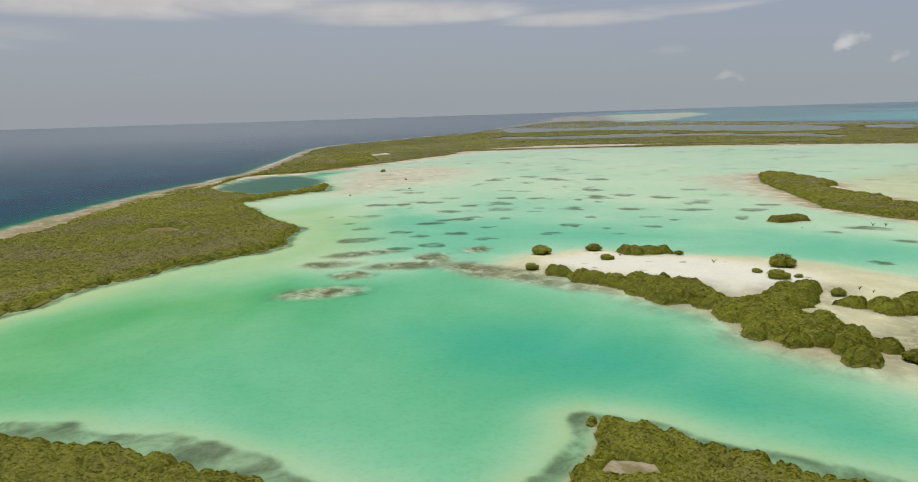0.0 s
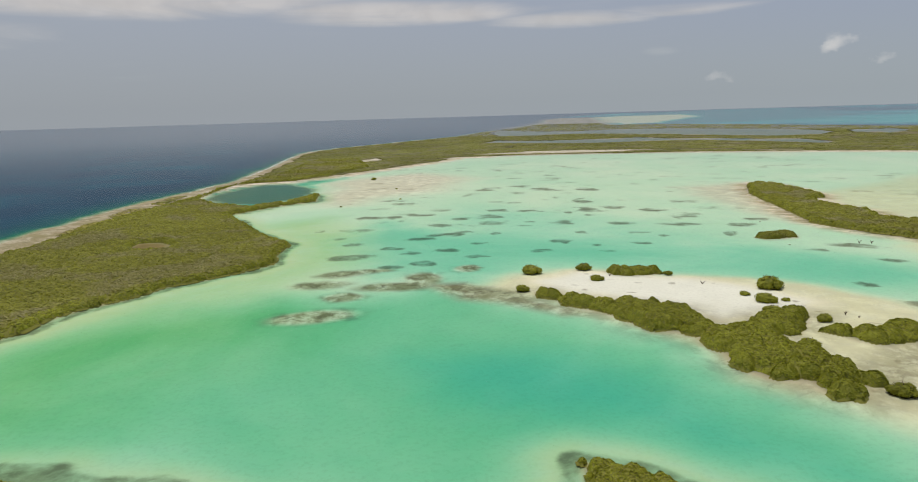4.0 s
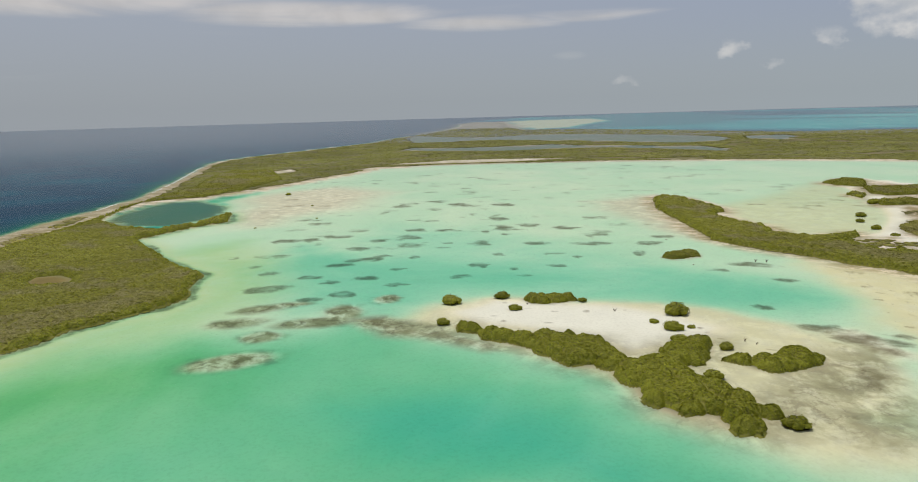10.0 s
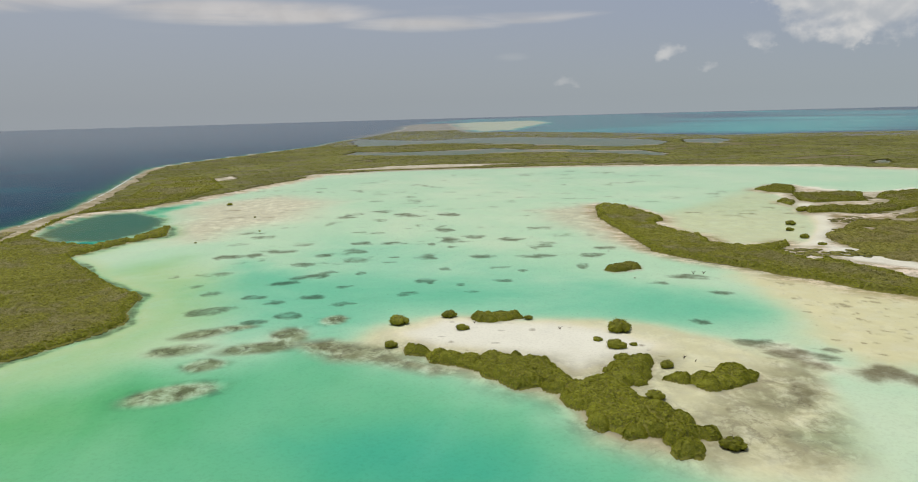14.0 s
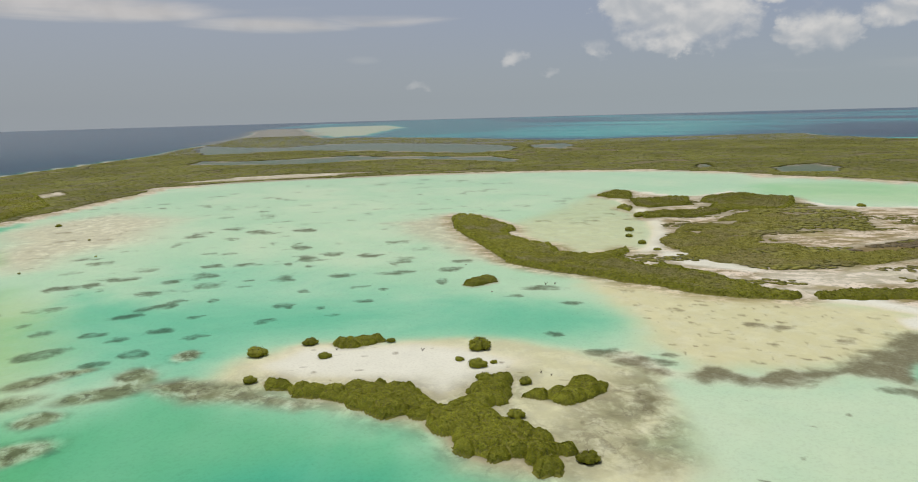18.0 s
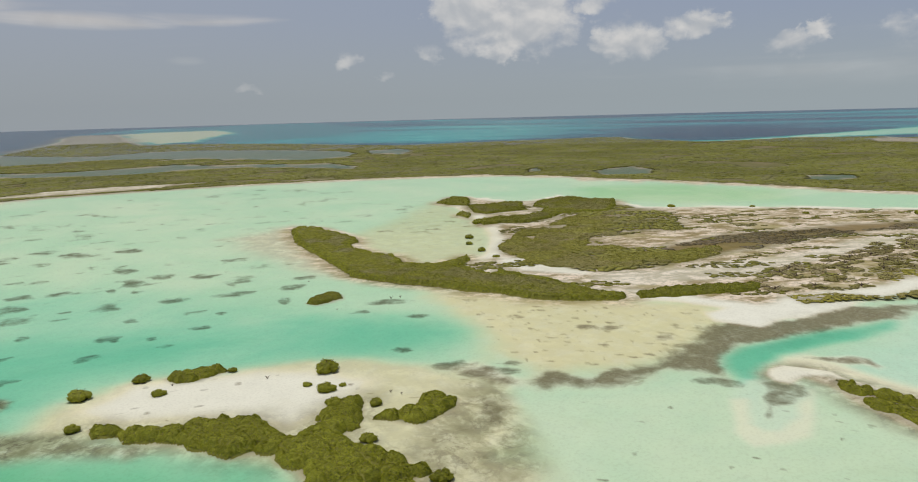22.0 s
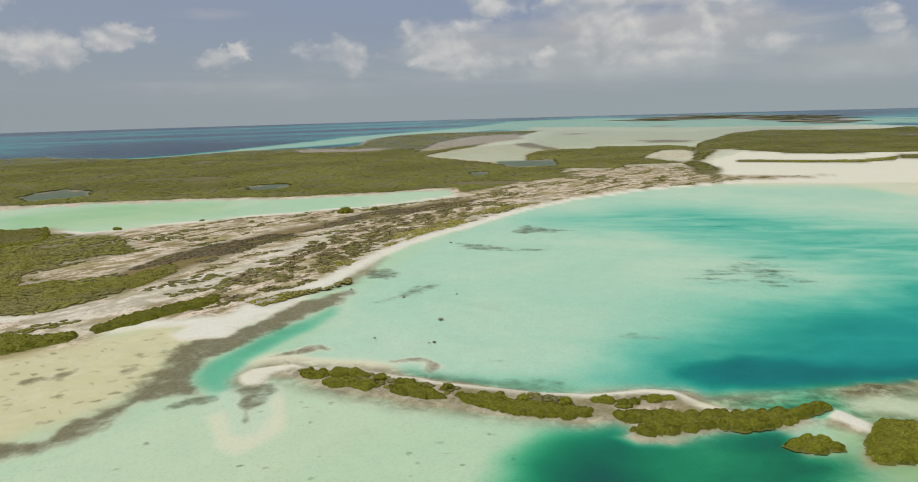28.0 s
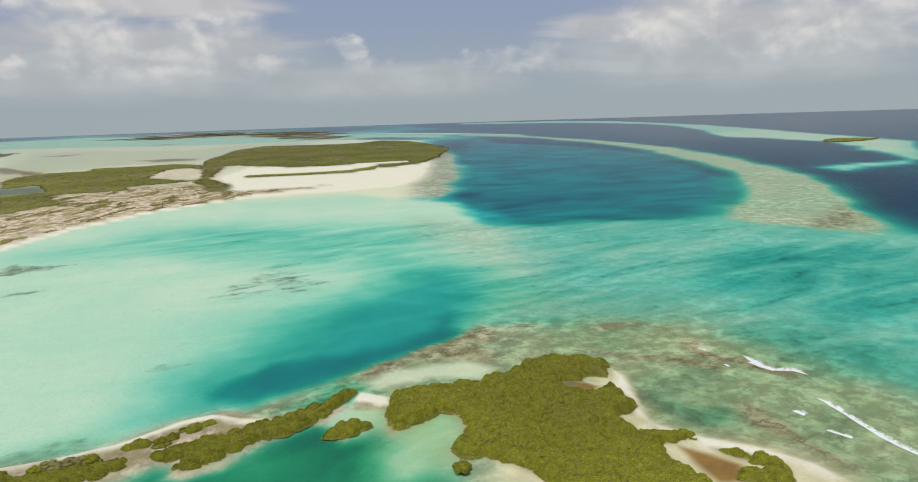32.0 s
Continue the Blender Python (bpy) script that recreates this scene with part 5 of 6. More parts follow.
    paint(FAR_FLATS, 60, 0, 39, depth=2.0, mat=0.3, mud=0.1, soil=0, scrub=0, tint=0.2, weed=0.12)
    paint(FAR_SAND, 22, 0, 20, depth=0.3, soil=0, scrub=0, mat=0.9, rubble=0.25, weed=0.1, mud=0.08)
    paint(CAPE_FLATS, 30, 0, 20, depth=0.5, mat=0.7, weed=0.1, mud=0.05, soil=0, scrub=0, tint=0.2)
    paint(GREY_FLAT_B, 12, 0, 9, soil=0.15, scrub=0.6, mud=0.1)
    for outline in (GREY_FLAT_C, GREY_FLAT_D):
        paint(outline, 15, 0, 15, soil=0.3, scrub=0.7, mud=0.5)
    for outline in (STRIP_A, STRIP_B, STRIP_C, STRIP_D):
        paint(outline, 10, 0, 8, depth=-0.2, soil=0.9)
    paint(CAPE_CLEAR, 8, -4, 6, depth=-0.4, soil=0.1, scrub=0.45, mat=0.4)
    paint(FAR_SAND2, 14, 0, 9, depth=-0.2, soil=0, mat=0.2, rubble=0, scrub=0)
    for outline in (CAPE_LAND, CAPE_BAR):
        paint(outline, 5, 0, 4, depth=-0.6, soil=1.0)
    paint(CAPE_STRIP, 4, 0, 4, depth=-0.6, soil=0.3, scrub=0.9)
    paint(CAPE_REEF, 16, -6, 12, depth=0.5, rubble=0.75, weed=0.3)
    paint(CENTRAL_LAND, 3, 0, 2, depth=-0.7, weed=0, mat=0, rubble=0)
    paint(CENTRAL_LAND, 4, -9, 3, scrub=1.0)
    paint(INNER_BAY, 12, 2, 4, depth=0.5, mat=0.75, scrub=0.0, soil=0, rubble=0.15, tint=0.3)
    paint(BROWN_SCRUB, 7, 4, 6, scrub=0.1, mud=1.0, soil=0.6)
    paint(GREEN_STRIP, 3, 0, 2, soil=0.15, scrub=0.8)
    paint(OLIVE_A, 9, 0, 8, soil=0.75)
    paint(OLIVE_B, 7, 0, 7, soil=0.7)
    paint(WRACK, 3, 0, 3, soil=0.35, scrub=0.6)
    paint(FINGER_VEG, 3, 0, 2, soil=0.9)
    for outline in (ISLE_A, ISLE_B, ISLE_C, ISLE_D, INNER_VEG, INNER_VEG_B):
        paint(outline, 5, 3, 4, soil=0.6, depth=-0.5)
    for outline in (ISLE_A, ISLE_B, ISLE_C, FINGER_VEG):
        paint(outline, 5, 7, 4, scrub=0.75)
    paint(RIDGE_SAND, 5, 0, 5, scrub=0.6, soil=0)
    paint(SAND_PATH, 3, 0, 3, depth=-0.5, scrub=0.15, soil=0)
    paint(WHITE_POINT, 3, 0, 1, depth=-0.4, scrub=0, weed=0, mat=0)
    paint(SPIT_SAND, 2, 0, 2, depth=-0.3, weed=0.55, rubble=0.9, scrub=0.35)
    paint(SPIT_SAND, 2, -5, 3, scrub=0.85, soil=0.15)
    paint(SPIT_BEACH, 0.9, 0.3, 1, depth=-0.45, weed=0, rubble=0, scrub=0, soil=0)
    paint(SPIT_END, 2, 0, 1.5, depth=0.1, weed=0.1, rubble=0.6)
    paint(GAP_SHALLOW, 4, 0, 2, depth=0.9, weed=0, rubble=0.1, soil=0, scrub=0)
    paint(GAP_SAND, 1.5, 0, 1, depth=-0.3, weed=0, rubble=0, soil=0, scrub=0, mat=0)
    paint(SHELF_SAND, 3, 0, 2, depth=0.5, weed=0.05, rubble=0.15, mat=0.3)
    paint(COVE, 7, 0, 3, depth=1.3, tint=0.45, weed=0, rubble=0.1)
    paint(SPIT_LOW, 2, 0, 2, soil=0.35, scrub=0.5)
    paint(MASS_SAND, 4, 0, 2, depth=0.1, weed=0, rubble=0.25, mat=0.7)
    paint(BEACH_OUTER, 2, -1.8, 2, depth=-0.5, weed=0, rubble=0, mat=0)
    paint(MUD_POND, 1.5, 0, 0.6, depth=0.02, mud=1, mat=1, scrub=0, soil=0)
    paint(RED_POND, 1.2, 0, 0.4, depth=0.03, mud=1)
    for outline in (WEST_VEG, POND_RIM, NEAR_VEG_A, NEAR_VEG_B, MASS_VEG, BAR_VEG, BAR_VEG2, ISLET_R, ISLET_MID, LONG_BUSH, SPIT_VEG_A, SPIT_VEG_B, SPIT_VEG_C, SPIT_VEG_D, SPIT_VEG_E, SPIT_VEG_F, SPIT_VEG_G, SPIT_VEG_H, SPIT_VEG_I, SPIT_VEG_J, MASS_VEG2, MASS_VEG3, MASS_VEG4):
        paint(outline, 1.5, 0, 0.6, depth=-0.35, soil=0.95, weed=0, rubble=0)
    paint(FAR_ISLE, 20, 0, 9, depth=-0.5, soil=1)
    paint(FAR_ISLE_B, 30, 0, 25, depth=-0.1, soil=0.25, scrub=0.7)
    paint(NEAR_CLEAR, 0.8, 0.5, 0.8, soil=0.5, scrub=0.9)
    paint(WEST_CLEAR, 2, 0, 2, soil=0.6, scrub=0, mud=1.0)
    paint(POND_W, 3, 1, 2, depth=0.3, soil=0, scrub=0, mat=0.9)
    paint(POND_W, 9, -3, 2, depth=3.4, soil=0, scrub=0, rubble=0, tint=0, mud=0.2, weed=1.0)
    for outline in (POND_A, POND_B, POND_C, POND_D, POND_E, POND_F, POND_G, POND_H, POND_I):
        paint(outline, 6, 0, 6, depth=1.4, soil=0, scrub=0, mud=0.3, weed=1.0, tint=0)

    d = f["depth"]
    z = np.where(d > 0, -0.06 - 0.25 * np.minimum(d, 1.2) - 0.015 * d, -0.6 * d) + dish(x, y)
    verts = np.stack([x, y, z], 1)
    rows, cols = len(ring), len(turn)
    i, j = np.meshgrid(np.arange(rows - 1), np.arange(cols), indexing="ij")
    k = (j + 1) % cols
    faces = np.stack([i * cols + j, (i + 1) * cols + j, (i + 1) * cols + k, i * cols + k], -1).reshape(-1, 4)
    me = mesh_of("ground", verts, faces[:, ::-1], [GROUND])
    for name, v in f.items():
        me.attributes.new(name, "FLOAT", "POINT").data.foreach_set("value", v.astype(np.float32))
    me.polygons.foreach_set("use_smooth", np.ones(len(faces), bool))
    tagged(new("ground", me), "white coral sand, seagrass beds and low islands under clear water", "ground", kind="structure")

    # the water lies over it as a second, level sheet
    ring2 = np.unique(np.concatenate([[0.5, 100, 300, 700], np.arange(1100, 4850, 150.0), [RIM]]))
    turn2 = np.radians(np.arange(0.0, 360.0, 3.0))
    a, r = np.meshgrid(turn2, ring2)
    x2, y2 = (r * np.sin(a)).ravel(), (r * np.cos(a)).ravel()
    rows, cols = len(ring2), len(turn2)
    i, j = np.meshgrid(np.arange(rows - 1), np.arange(cols), indexing="ij")
    k = (j + 1) % cols
    faces = np.stack([i * cols + j, (i + 1) * cols + j, (i + 1) * cols + k, i * cols + k], -1).reshape(-1, 4)
    lift = dish(x2, y2) + np.where(np.hypot(x2, y2) > 1500, 0.6, 0.0)
    water = new("water", mesh_of("water", np.stack([x2, y2, lift], 1), faces[:, ::-1], [WATER]))
    water.visible_shadow = False
    tagged(water, "clear shallow turquoise lagoon water with a faint ripple", "water", kind="structure")


build_ground()


# ---- leaves and clumps ----
def clump(seed, core_level, leaves, leaf):
    """Points and triangles of one rounded crown of unit radius: a lumpy core under a coat of small leaf sprays."""
    chance = np.random.RandomState(seed)
    bm = bmesh.new()
    bmesh.ops.create_icosphere(bm, subdivisions=core_level, radius=1.0)
    v = np.array([p.co[:] for p in bm.verts])
    t = np.array([[p.index for p in face.verts] for face in bm.faces])
    bm.free()
    lump = np.array([noise.noise(Vector(p * 1.7) + Vector((seed * 3.1, 0, 0))) for p in v])
    v = v * (0.84 + 0.30 * lump)[:, None]
    v[:, 2] = np.where(v[:, 2] < 0, v[:, 2] * 0.75, v[:, 2])
    verts, tris = [v], [t]
    at = len(v)
    if leaves:
        d = chance.normal(size=(leaves, 3))
        d[:, 2] = np.abs(d[:, 2]) * 0.9 - 0.25
        d /= np.linalg.norm(d, axis=1)[:, None]
        lum = np.array([noise.noise(Vector(p * 1.7) + Vector((seed * 3.1, 0, 0))) for p in d])
        c = d * (0.88 + 0.30 * lum + chance.uniform(-0.04, 0.05, leaves))[:, None]
        nrm = d + chance.normal(size=(leaves, 3)) * 0.28 + (0, 0, 0.45)
        nrm /= np.linalg.norm(nrm, axis=1)[:, None]
        s = np.cross(nrm, chance.normal(size=(leaves, 3)))
        s /= np.linalg.norm(s, axis=1)[:, None]
        u = np.cross(nrm, s)
        w, h = leaf * chance.uniform(0.7, 1.3, (leaves, 1)), leaf * chance.uniform(0.7, 1.3, (leaves, 1))
        quad = np.stack([c - s * w, c - u * h - nrm * leaf * 0.2, c + s * w, c + u * h - nrm * leaf * 0.2], 1).reshape(-1, 3)
        base = at + np.arange(leaves)[:, None] * 4
        verts.append(quad)
        tris.append(np.concatenate([base + (0, 1, 2), base + (0, 2, 3)]))
    return np.concatenate(verts), np.concatenate(tris)


NEAR = [clump(s, 2, 170, 0.14) for s in range(4)]
SOFT = [clump(s + 40, 1, 70, 0.17) for s in range(4)]
FAR = [clump(s + 20, 1, 0, 0.3) for s in range(5)]


def scattered(name, kinds, spots, mat, rim=None):
    """One mesh of many clumps. spots: x, y, z, radius, height, by rows."""
    chance = np.random.RandomState(len(spots))
    verts, tris, slots, at = [], [], [], 0
    spots = np.asarray(spots, float)
    pick = chance.randint(0, len(kinds), len(spots))
    for k, (v, t) in enumerate(kinds):
        s = spots[pick == k]
        if not len(s):
            continue
        a = chance.uniform(0, 6.2832, len(s))
        ca, sa = np.cos(a), np.sin(a)
        q = chance.uniform(0.85, 1.15, (len(s), 1))
        px = (v[None, :, 0] * ca[:, None] - v[None, :, 1] * sa[:, None]) * s[:, 3:4] * q + s[:, 0:1]
        py = (v[None, :, 0] * sa[:, None] + v[None, :, 1] * ca[:, None]) * s[:, 3:4] / q + s[:, 1:2]
        pz = (v[None, :, 2] + 0.55) * s[:, 4:5] / 1.5 + s[:, 2:3]
        verts.append(np.stack([px, py, pz], -1).reshape(-1, 3))
        tris.append((t[None] + (at + np.arange(len(s)) * len(v))[:, None, None]).reshape(-1, 3))
        if rim is not None:
            slots.append(np.repeat((s[:, 5] < 4.5).astype(np.int32), len(t)))
        at += len(s) * len(v)
    me = mesh_of(name, np.concatenate(verts), np.concatenate(tris), [mat] if rim is None else [mat, rim])
    if rim is not None:
        me.polygons.foreach_set("material_index", np.concatenate(slots))
    return new(name, me)


def fill(outline, gap, seed, tall, jitter=0.42, inset=0.3, thin=0.0, holes=(), spread=1.0, ridge=None, even=1.0, lift=0.0):
    """Spots for clumps that fill an outline: lower at its edge, taller within."""
    p = np.array(outline, float)
    chance = np.random.RandomState(seed)
    gx, gy = np.meshgrid(np.arange(p[:, 0].min(), p[:, 0].max() + gap, gap), np.arange(p[:, 1].min(), p[:, 1].max() + gap, gap * 0.87))
    gx = gx + (np.arange(gx.shape[0]) % 2)[:, None] * gap / 2
    x = gx.ravel() + chance.uniform(-jitter, jitter, gx.size) * gap
    y = gy.ravel() + chance.uniform(-jitter, jitter, gx.size) * gap
    k = inside_by(x, y, outline) + value_noise(x, y, 6, seed) * 0.8
    keep = (k > inset) & (chance.uniform(size=x.size) > thin)
    for hole in holes:
        keep &= inside_by(x, y, hole) < -1.0
    if ridge is not None:
        keep &= value_noise((0.87 * x - 0.5 * y) * 0.28, 0.5 * x + 0.87 * y, 9, seed + 7) > ridge
    x, y, k = x[keep], y[keep], k[keep]
    h = tall * (0.72 + 0.28 * smooth(k, 0, 6)) * chance.uniform(1 - 0.14 * even, 1 + 0.14 * even, len(x)) * (1 + 0.2 * even * value_noise(x, y, 11, seed + 3))
    r = spread * gap * chance.uniform(0.8, 1.2, len(x))
    return np.stack([x, y, dish(x, y) + 0.05 + lift, r, h, k], 1)


def heads(x, y, gap, seed):
    """Rounded crowns, uneven in size and height, about gap apart: 0 to 1."""
    cx, cy = np.floor(x / gap).astype(np.int64), np.floor(y / gap).astype(np.int64)
    dome = np.zeros(x.shape)
    for ox in (-1, 0, 1):
        for oy in (-1, 0, 1):
            ix, iy = cx + ox, cy + oy
            sx, sy = (ix + 0.05 + 0.9 * lattice(ix, iy, seed)) * gap, (iy + 0.05 + 0.9 * lattice(ix, iy, seed + 5)) * gap
            size, high = gap * (0.5 + 0.5 * lattice(ix, iy, seed + 9)), 0.55 + 0.45 * lattice(ix, iy, seed + 13)
            dome = np.maximum(dome, high * np.sqrt(np.clip(1 - ((x - sx) ** 2 + (y - sy) ** 2) / size ** 2, 0, 1)))
    return dome


def canopy(name, outline, cell, tall, dense, leaf, mats, seed, gap=2.4, holes=(), thin=None):
    """A closed roof of leaves over an outline: low domes, rounded off at the edge, under a coat of leaf sprays."""
    p = np.array(outline, float)
    lo, hi = p.min(0) - 2, p.max(0) + 2
    chance = np.random.RandomState(seed)

    def top(x, y):
        """Height of the roof, and how far inside the edge."""
        dome, head = heads(x, y, gap * 1.5, seed), heads(x, y, gap * 0.5, seed + 31)
        k = inside_by(x, y, outline) + 0.7 * value_noise(x, y, 5, seed) + 1.5 * (dome - 0.6)
        for hole in holes:
            k = np.minimum(k, -inside_by(x, y, hole) - 0.5)
        if thin is not None:
            k = np.minimum(k, 6 * (value_noise((0.87 * x - 0.5 * y) * 0.4, 0.5 * x + 0.87 * y, 9, seed + 7) - thin) + 2 * (dome - 0.5))
        rise = np.clip(k / (0.75 * tall), 0, 1) ** 0.55
        h = tall * rise * (0.24 + 0.62 * dome + 0.24 * head + 0.08 * value_noise(x, y, 0.9, seed + 2) + 0.14 * value_noise(x, y, 13, seed + 3))
        return np.where(k > 0, h, -0.15) + dish(x, y), k

    gx, gy = np.meshgrid(np.arange(lo[0], hi[0], cell), np.arange(lo[1], hi[1], cell))
    rows, cols = gx.shape
    x, y = gx.ravel(), gy.ravel()
    z, k = top(x, y)
    i, j = np.meshgrid(np.arange(rows - 1), np.arange(cols - 1), indexing="ij")
    a = (i * cols + j).ravel()
    quad = np.stack([a, a + 1, a + cols + 1, a + cols], 1)
    quad = quad[(k[quad] > 0).any(1)]
    used, quad = np.unique(quad, return_inverse=True)
    quad = quad.reshape(-1, 4)
    verts = np.stack([x, y, z], 1)[used]
    # leaf sprays
    count = int((hi - lo).prod() * dense)
    lx, ly = chance.uniform(lo[0], hi[0], count), chance.uniform(lo[1], hi[1], count)
    rough_in = inside_by(lx, ly, outline) > -1.5
    lx, ly = lx[rough_in], ly[rough_in]
    lz, lk = top(lx, ly)
    keep = lk > 0.02
    lx, ly, lz, lk = lx[keep], ly[keep], lz[keep], lk[keep]
    # more of them on the flanks
    flank = np.nonzero(lk < 0.7 * tall)[0]
    flank = np.concatenate([flank, flank])
    fx, fy = lx[flank] + chance.uniform(-0.3, 0.3, len(flank)), ly[flank] + chance.uniform(-0.3, 0.3, len(flank))
    fz, fk = top(fx, fy)
    keep = fk > 0.02
    lx, ly, lz, lk = [np.concatenate([p0, p1[keep]]) for p0, p1 in ((lx, fx), (ly, fy), (lz, fz), (lk, fk))]
    e = 0.25
    slope = np.stack([-(top(lx + e, ly)[0] - lz) / e, -(top(lx, ly + e)[0] - lz) / e, np.ones(len(lx))], 1)
    slope[:, :2] = np.clip(slope[:, :2], -2.5, 2.5)
    nrm = slope / np.linalg.norm(slope, axis=1)[:, None] + chance.normal(size=slope.shape) * 0.2 + (0, 0, 0.3)
    nrm /= np.linalg.norm(nrm, axis=1)[:, None]
    s = np.cross(nrm, chance.normal(size=nrm.shape))
    s /= np.linalg.norm(s, axis=1)[:, None]
    u = np.cross(nrm, s)
    c = np.stack([lx, ly, lz + chance.uniform(0.0, 0.5 * leaf, len(lx))], 1)
    w, h = leaf * chance.uniform(0.6, 1.3, (len(lx), 1)), leaf * chance.uniform(0.6, 1.3, (len(lx), 1))
    spray = np.stack([c - s * w, c - u * h - nrm * leaf * 0.25, c + s * w, c + u * h - nrm * leaf * 0.25], 1).reshape(-1, 3)
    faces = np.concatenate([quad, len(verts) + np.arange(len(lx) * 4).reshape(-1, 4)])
    # the roof sheet takes the darkened core colour, as shade between the sprays
    me = mesh_of(name, np.concatenate([verts, spray]), faces, [SHADED_TWIGS] + mats)
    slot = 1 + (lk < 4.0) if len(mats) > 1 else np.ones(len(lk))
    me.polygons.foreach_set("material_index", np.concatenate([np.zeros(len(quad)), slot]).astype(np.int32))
    return new(name, me)


def thicket(label, outline, cell, tall, dense, leaf, mats, seed, **more):
    return tagged(canopy("mangrove_thicket", outline, cell, tall, dense, leaf, mats, seed, **more), label, "mangrove thicket", kind="stuff")


GREEN = "dense olive-green mangrove thicket"
FRESH, MIXED = [LEAF], [LEAF_DRY, LEAF]
thicket(GREEN + " on the coral sand bar", BAR_VEG, 0.5, 2.8, 26, 0.24, FRESH, 1)
thicket(GREEN + " on a pale mud flat", BAR_VEG2, 0.5, 2.6, 26, 0.24, FRESH, 2)
thicket("small green mangrove hedge standing in turquoise shallows", ISLET_MID, 0.5, 1.5, 18, 0.26, FRESH, 9)
thicket("low dense mangrove hedge on white sand", LONG_BUSH, 0.5, 2.1, 24, 0.24, FRESH, 3)
thicket(GREEN + " with greyish patches beside a green lagoon", NEAR_VEG_A, 0.4, 1.7, 40, 0.17, MIXED, 4, gap=1.3)
thicket(GREEN + " with brownish dry patches beside a teal lagoon", NEAR_VEG_B, 0.4, 1.7, 40, 0.17, MIXED, 5, gap=1.3, holes=(NEAR_CLEAR,))
thicket("wide olive and grey-brown mangrove thicket along the ocean shore", WEST_VEG, 0.85, 2.0, 8, 0.34, MIXED, 6, holes=(POND_W, WEST_CLEAR))
thicket("olive mangrove thicket between a round pond and the ocean beach", POND_RIM, 1.2, 1.8, 2.5, 0.6, MIXED, 10, holes=(POND_W,))
thicket("long narrow olive-green mangrove thicket on a curved point", FINGER_VEG, 0.8, 2.0, 8, 0.34, MIXED, 7)
thicket("low hedge of green mangroves along a yellow sand flat", FRONT_VEG, 0.6, 2.0, 14, 0.28, FRESH, 8)
for k, outline in enumerate((ISLE_A, ISLE_B, ISLE_C, ISLE_D)):
    thicket("flat olive-green mangrove thicket beside pale sand", outline, 0.9, 2.0, 5, 0.42, MIXED, 20 + k)
thicket("broad low olive mangrove thicket with sandy gaps", INNER_VEG, 0.9, 1.4, 5, 0.42, [OLIVE], 23, thin=-0.2)
thicket("low olive and brown thicket beside dry beach ridges", INNER_VEG_B, 0.8, 1.3, 7, 0.36, [OLIVE], 24, thin=-0.05)
for k, outline in enumerate((SPIT_VEG_A, SPIT_VEG_B, SPIT_VEG_C, SPIT_VEG_D, SPIT_VEG_E, SPIT_VEG_F, SPIT_VEG_G, SPIT_VEG_H, SPIT_VEG_I, SPIT_VEG_J)):
    thicket("narrow green mangrove thicket on the sand spit", outline, 0.4, 2.0 if k == 4 else 1.5, 28, 0.2, FRESH, 30 + k, gap=1.7)
thicket("small round green mangrove island in teal water", ISLET_R, 0.45, 2.3, 28, 0.22, FRESH, 40)
thicket("broad yellow-green mangrove thicket with grey dead twigs", MASS_VEG, 0.55, 2.6, 21, 0.24, FRESH, 41, holes=(RED_POND,))
thicket("narrow mangrove hedge between red pond and beach", MASS_VEG3, 0.45, 1.8, 26, 0.22, FRESH, 43, gap=1.8)
thicket("low mangrove hedge along a white beach", MASS_VEG4, 0.45, 1.5, 26, 0.22, FRESH, 44, gap=1.8)
thicket("low mangroves beside a brown mud pond", MASS_VEG2, 0.5, 2.0, 26, 0.22, FRESH, 42, gap=2.0)


def far_spots(outline, lo, hi, seed, wide, tall, thin, holes=(), edge=6):
    """Spots that keep the same look from near to far: wider apart and broader with distance."""
    chance = np.random.RandomState(seed)
    out = []
    r = lo
    while r < hi:
        gap = max(wide, r / 210)
        a = np.arange(radians(-40), radians(158), gap / r)
        a = a + chance.uniform(-0.4, 0.4, len(a)) * gap / r
        rr = r + chance.uniform(-0.5, 0.5, len(a)) * gap * 1.6
        x, y = rr * np.sin(a), rr * np.cos(a)
        k = inside_by(x, y, outline) - edge + value_noise(x, y, 40, seed) * 6
        keep = (k > 0) & (chance.uniform(size=len(a)) > thin) & (value_noise(x, y, 90, seed + 1) > -0.45)
        for hole in holes:
            keep &= inside_by(x, y, hole) < -2
        x, y = x[keep], y[keep]
        n = len(x)
        out.append(np.stack([x, y, dish(x, y), gap * chance.uniform(1.5, 2.3, n), tall * chance.uniform(0.6, 0.8, n)], 1))
        r += gap * 1.6
    return np.concatenate(out)


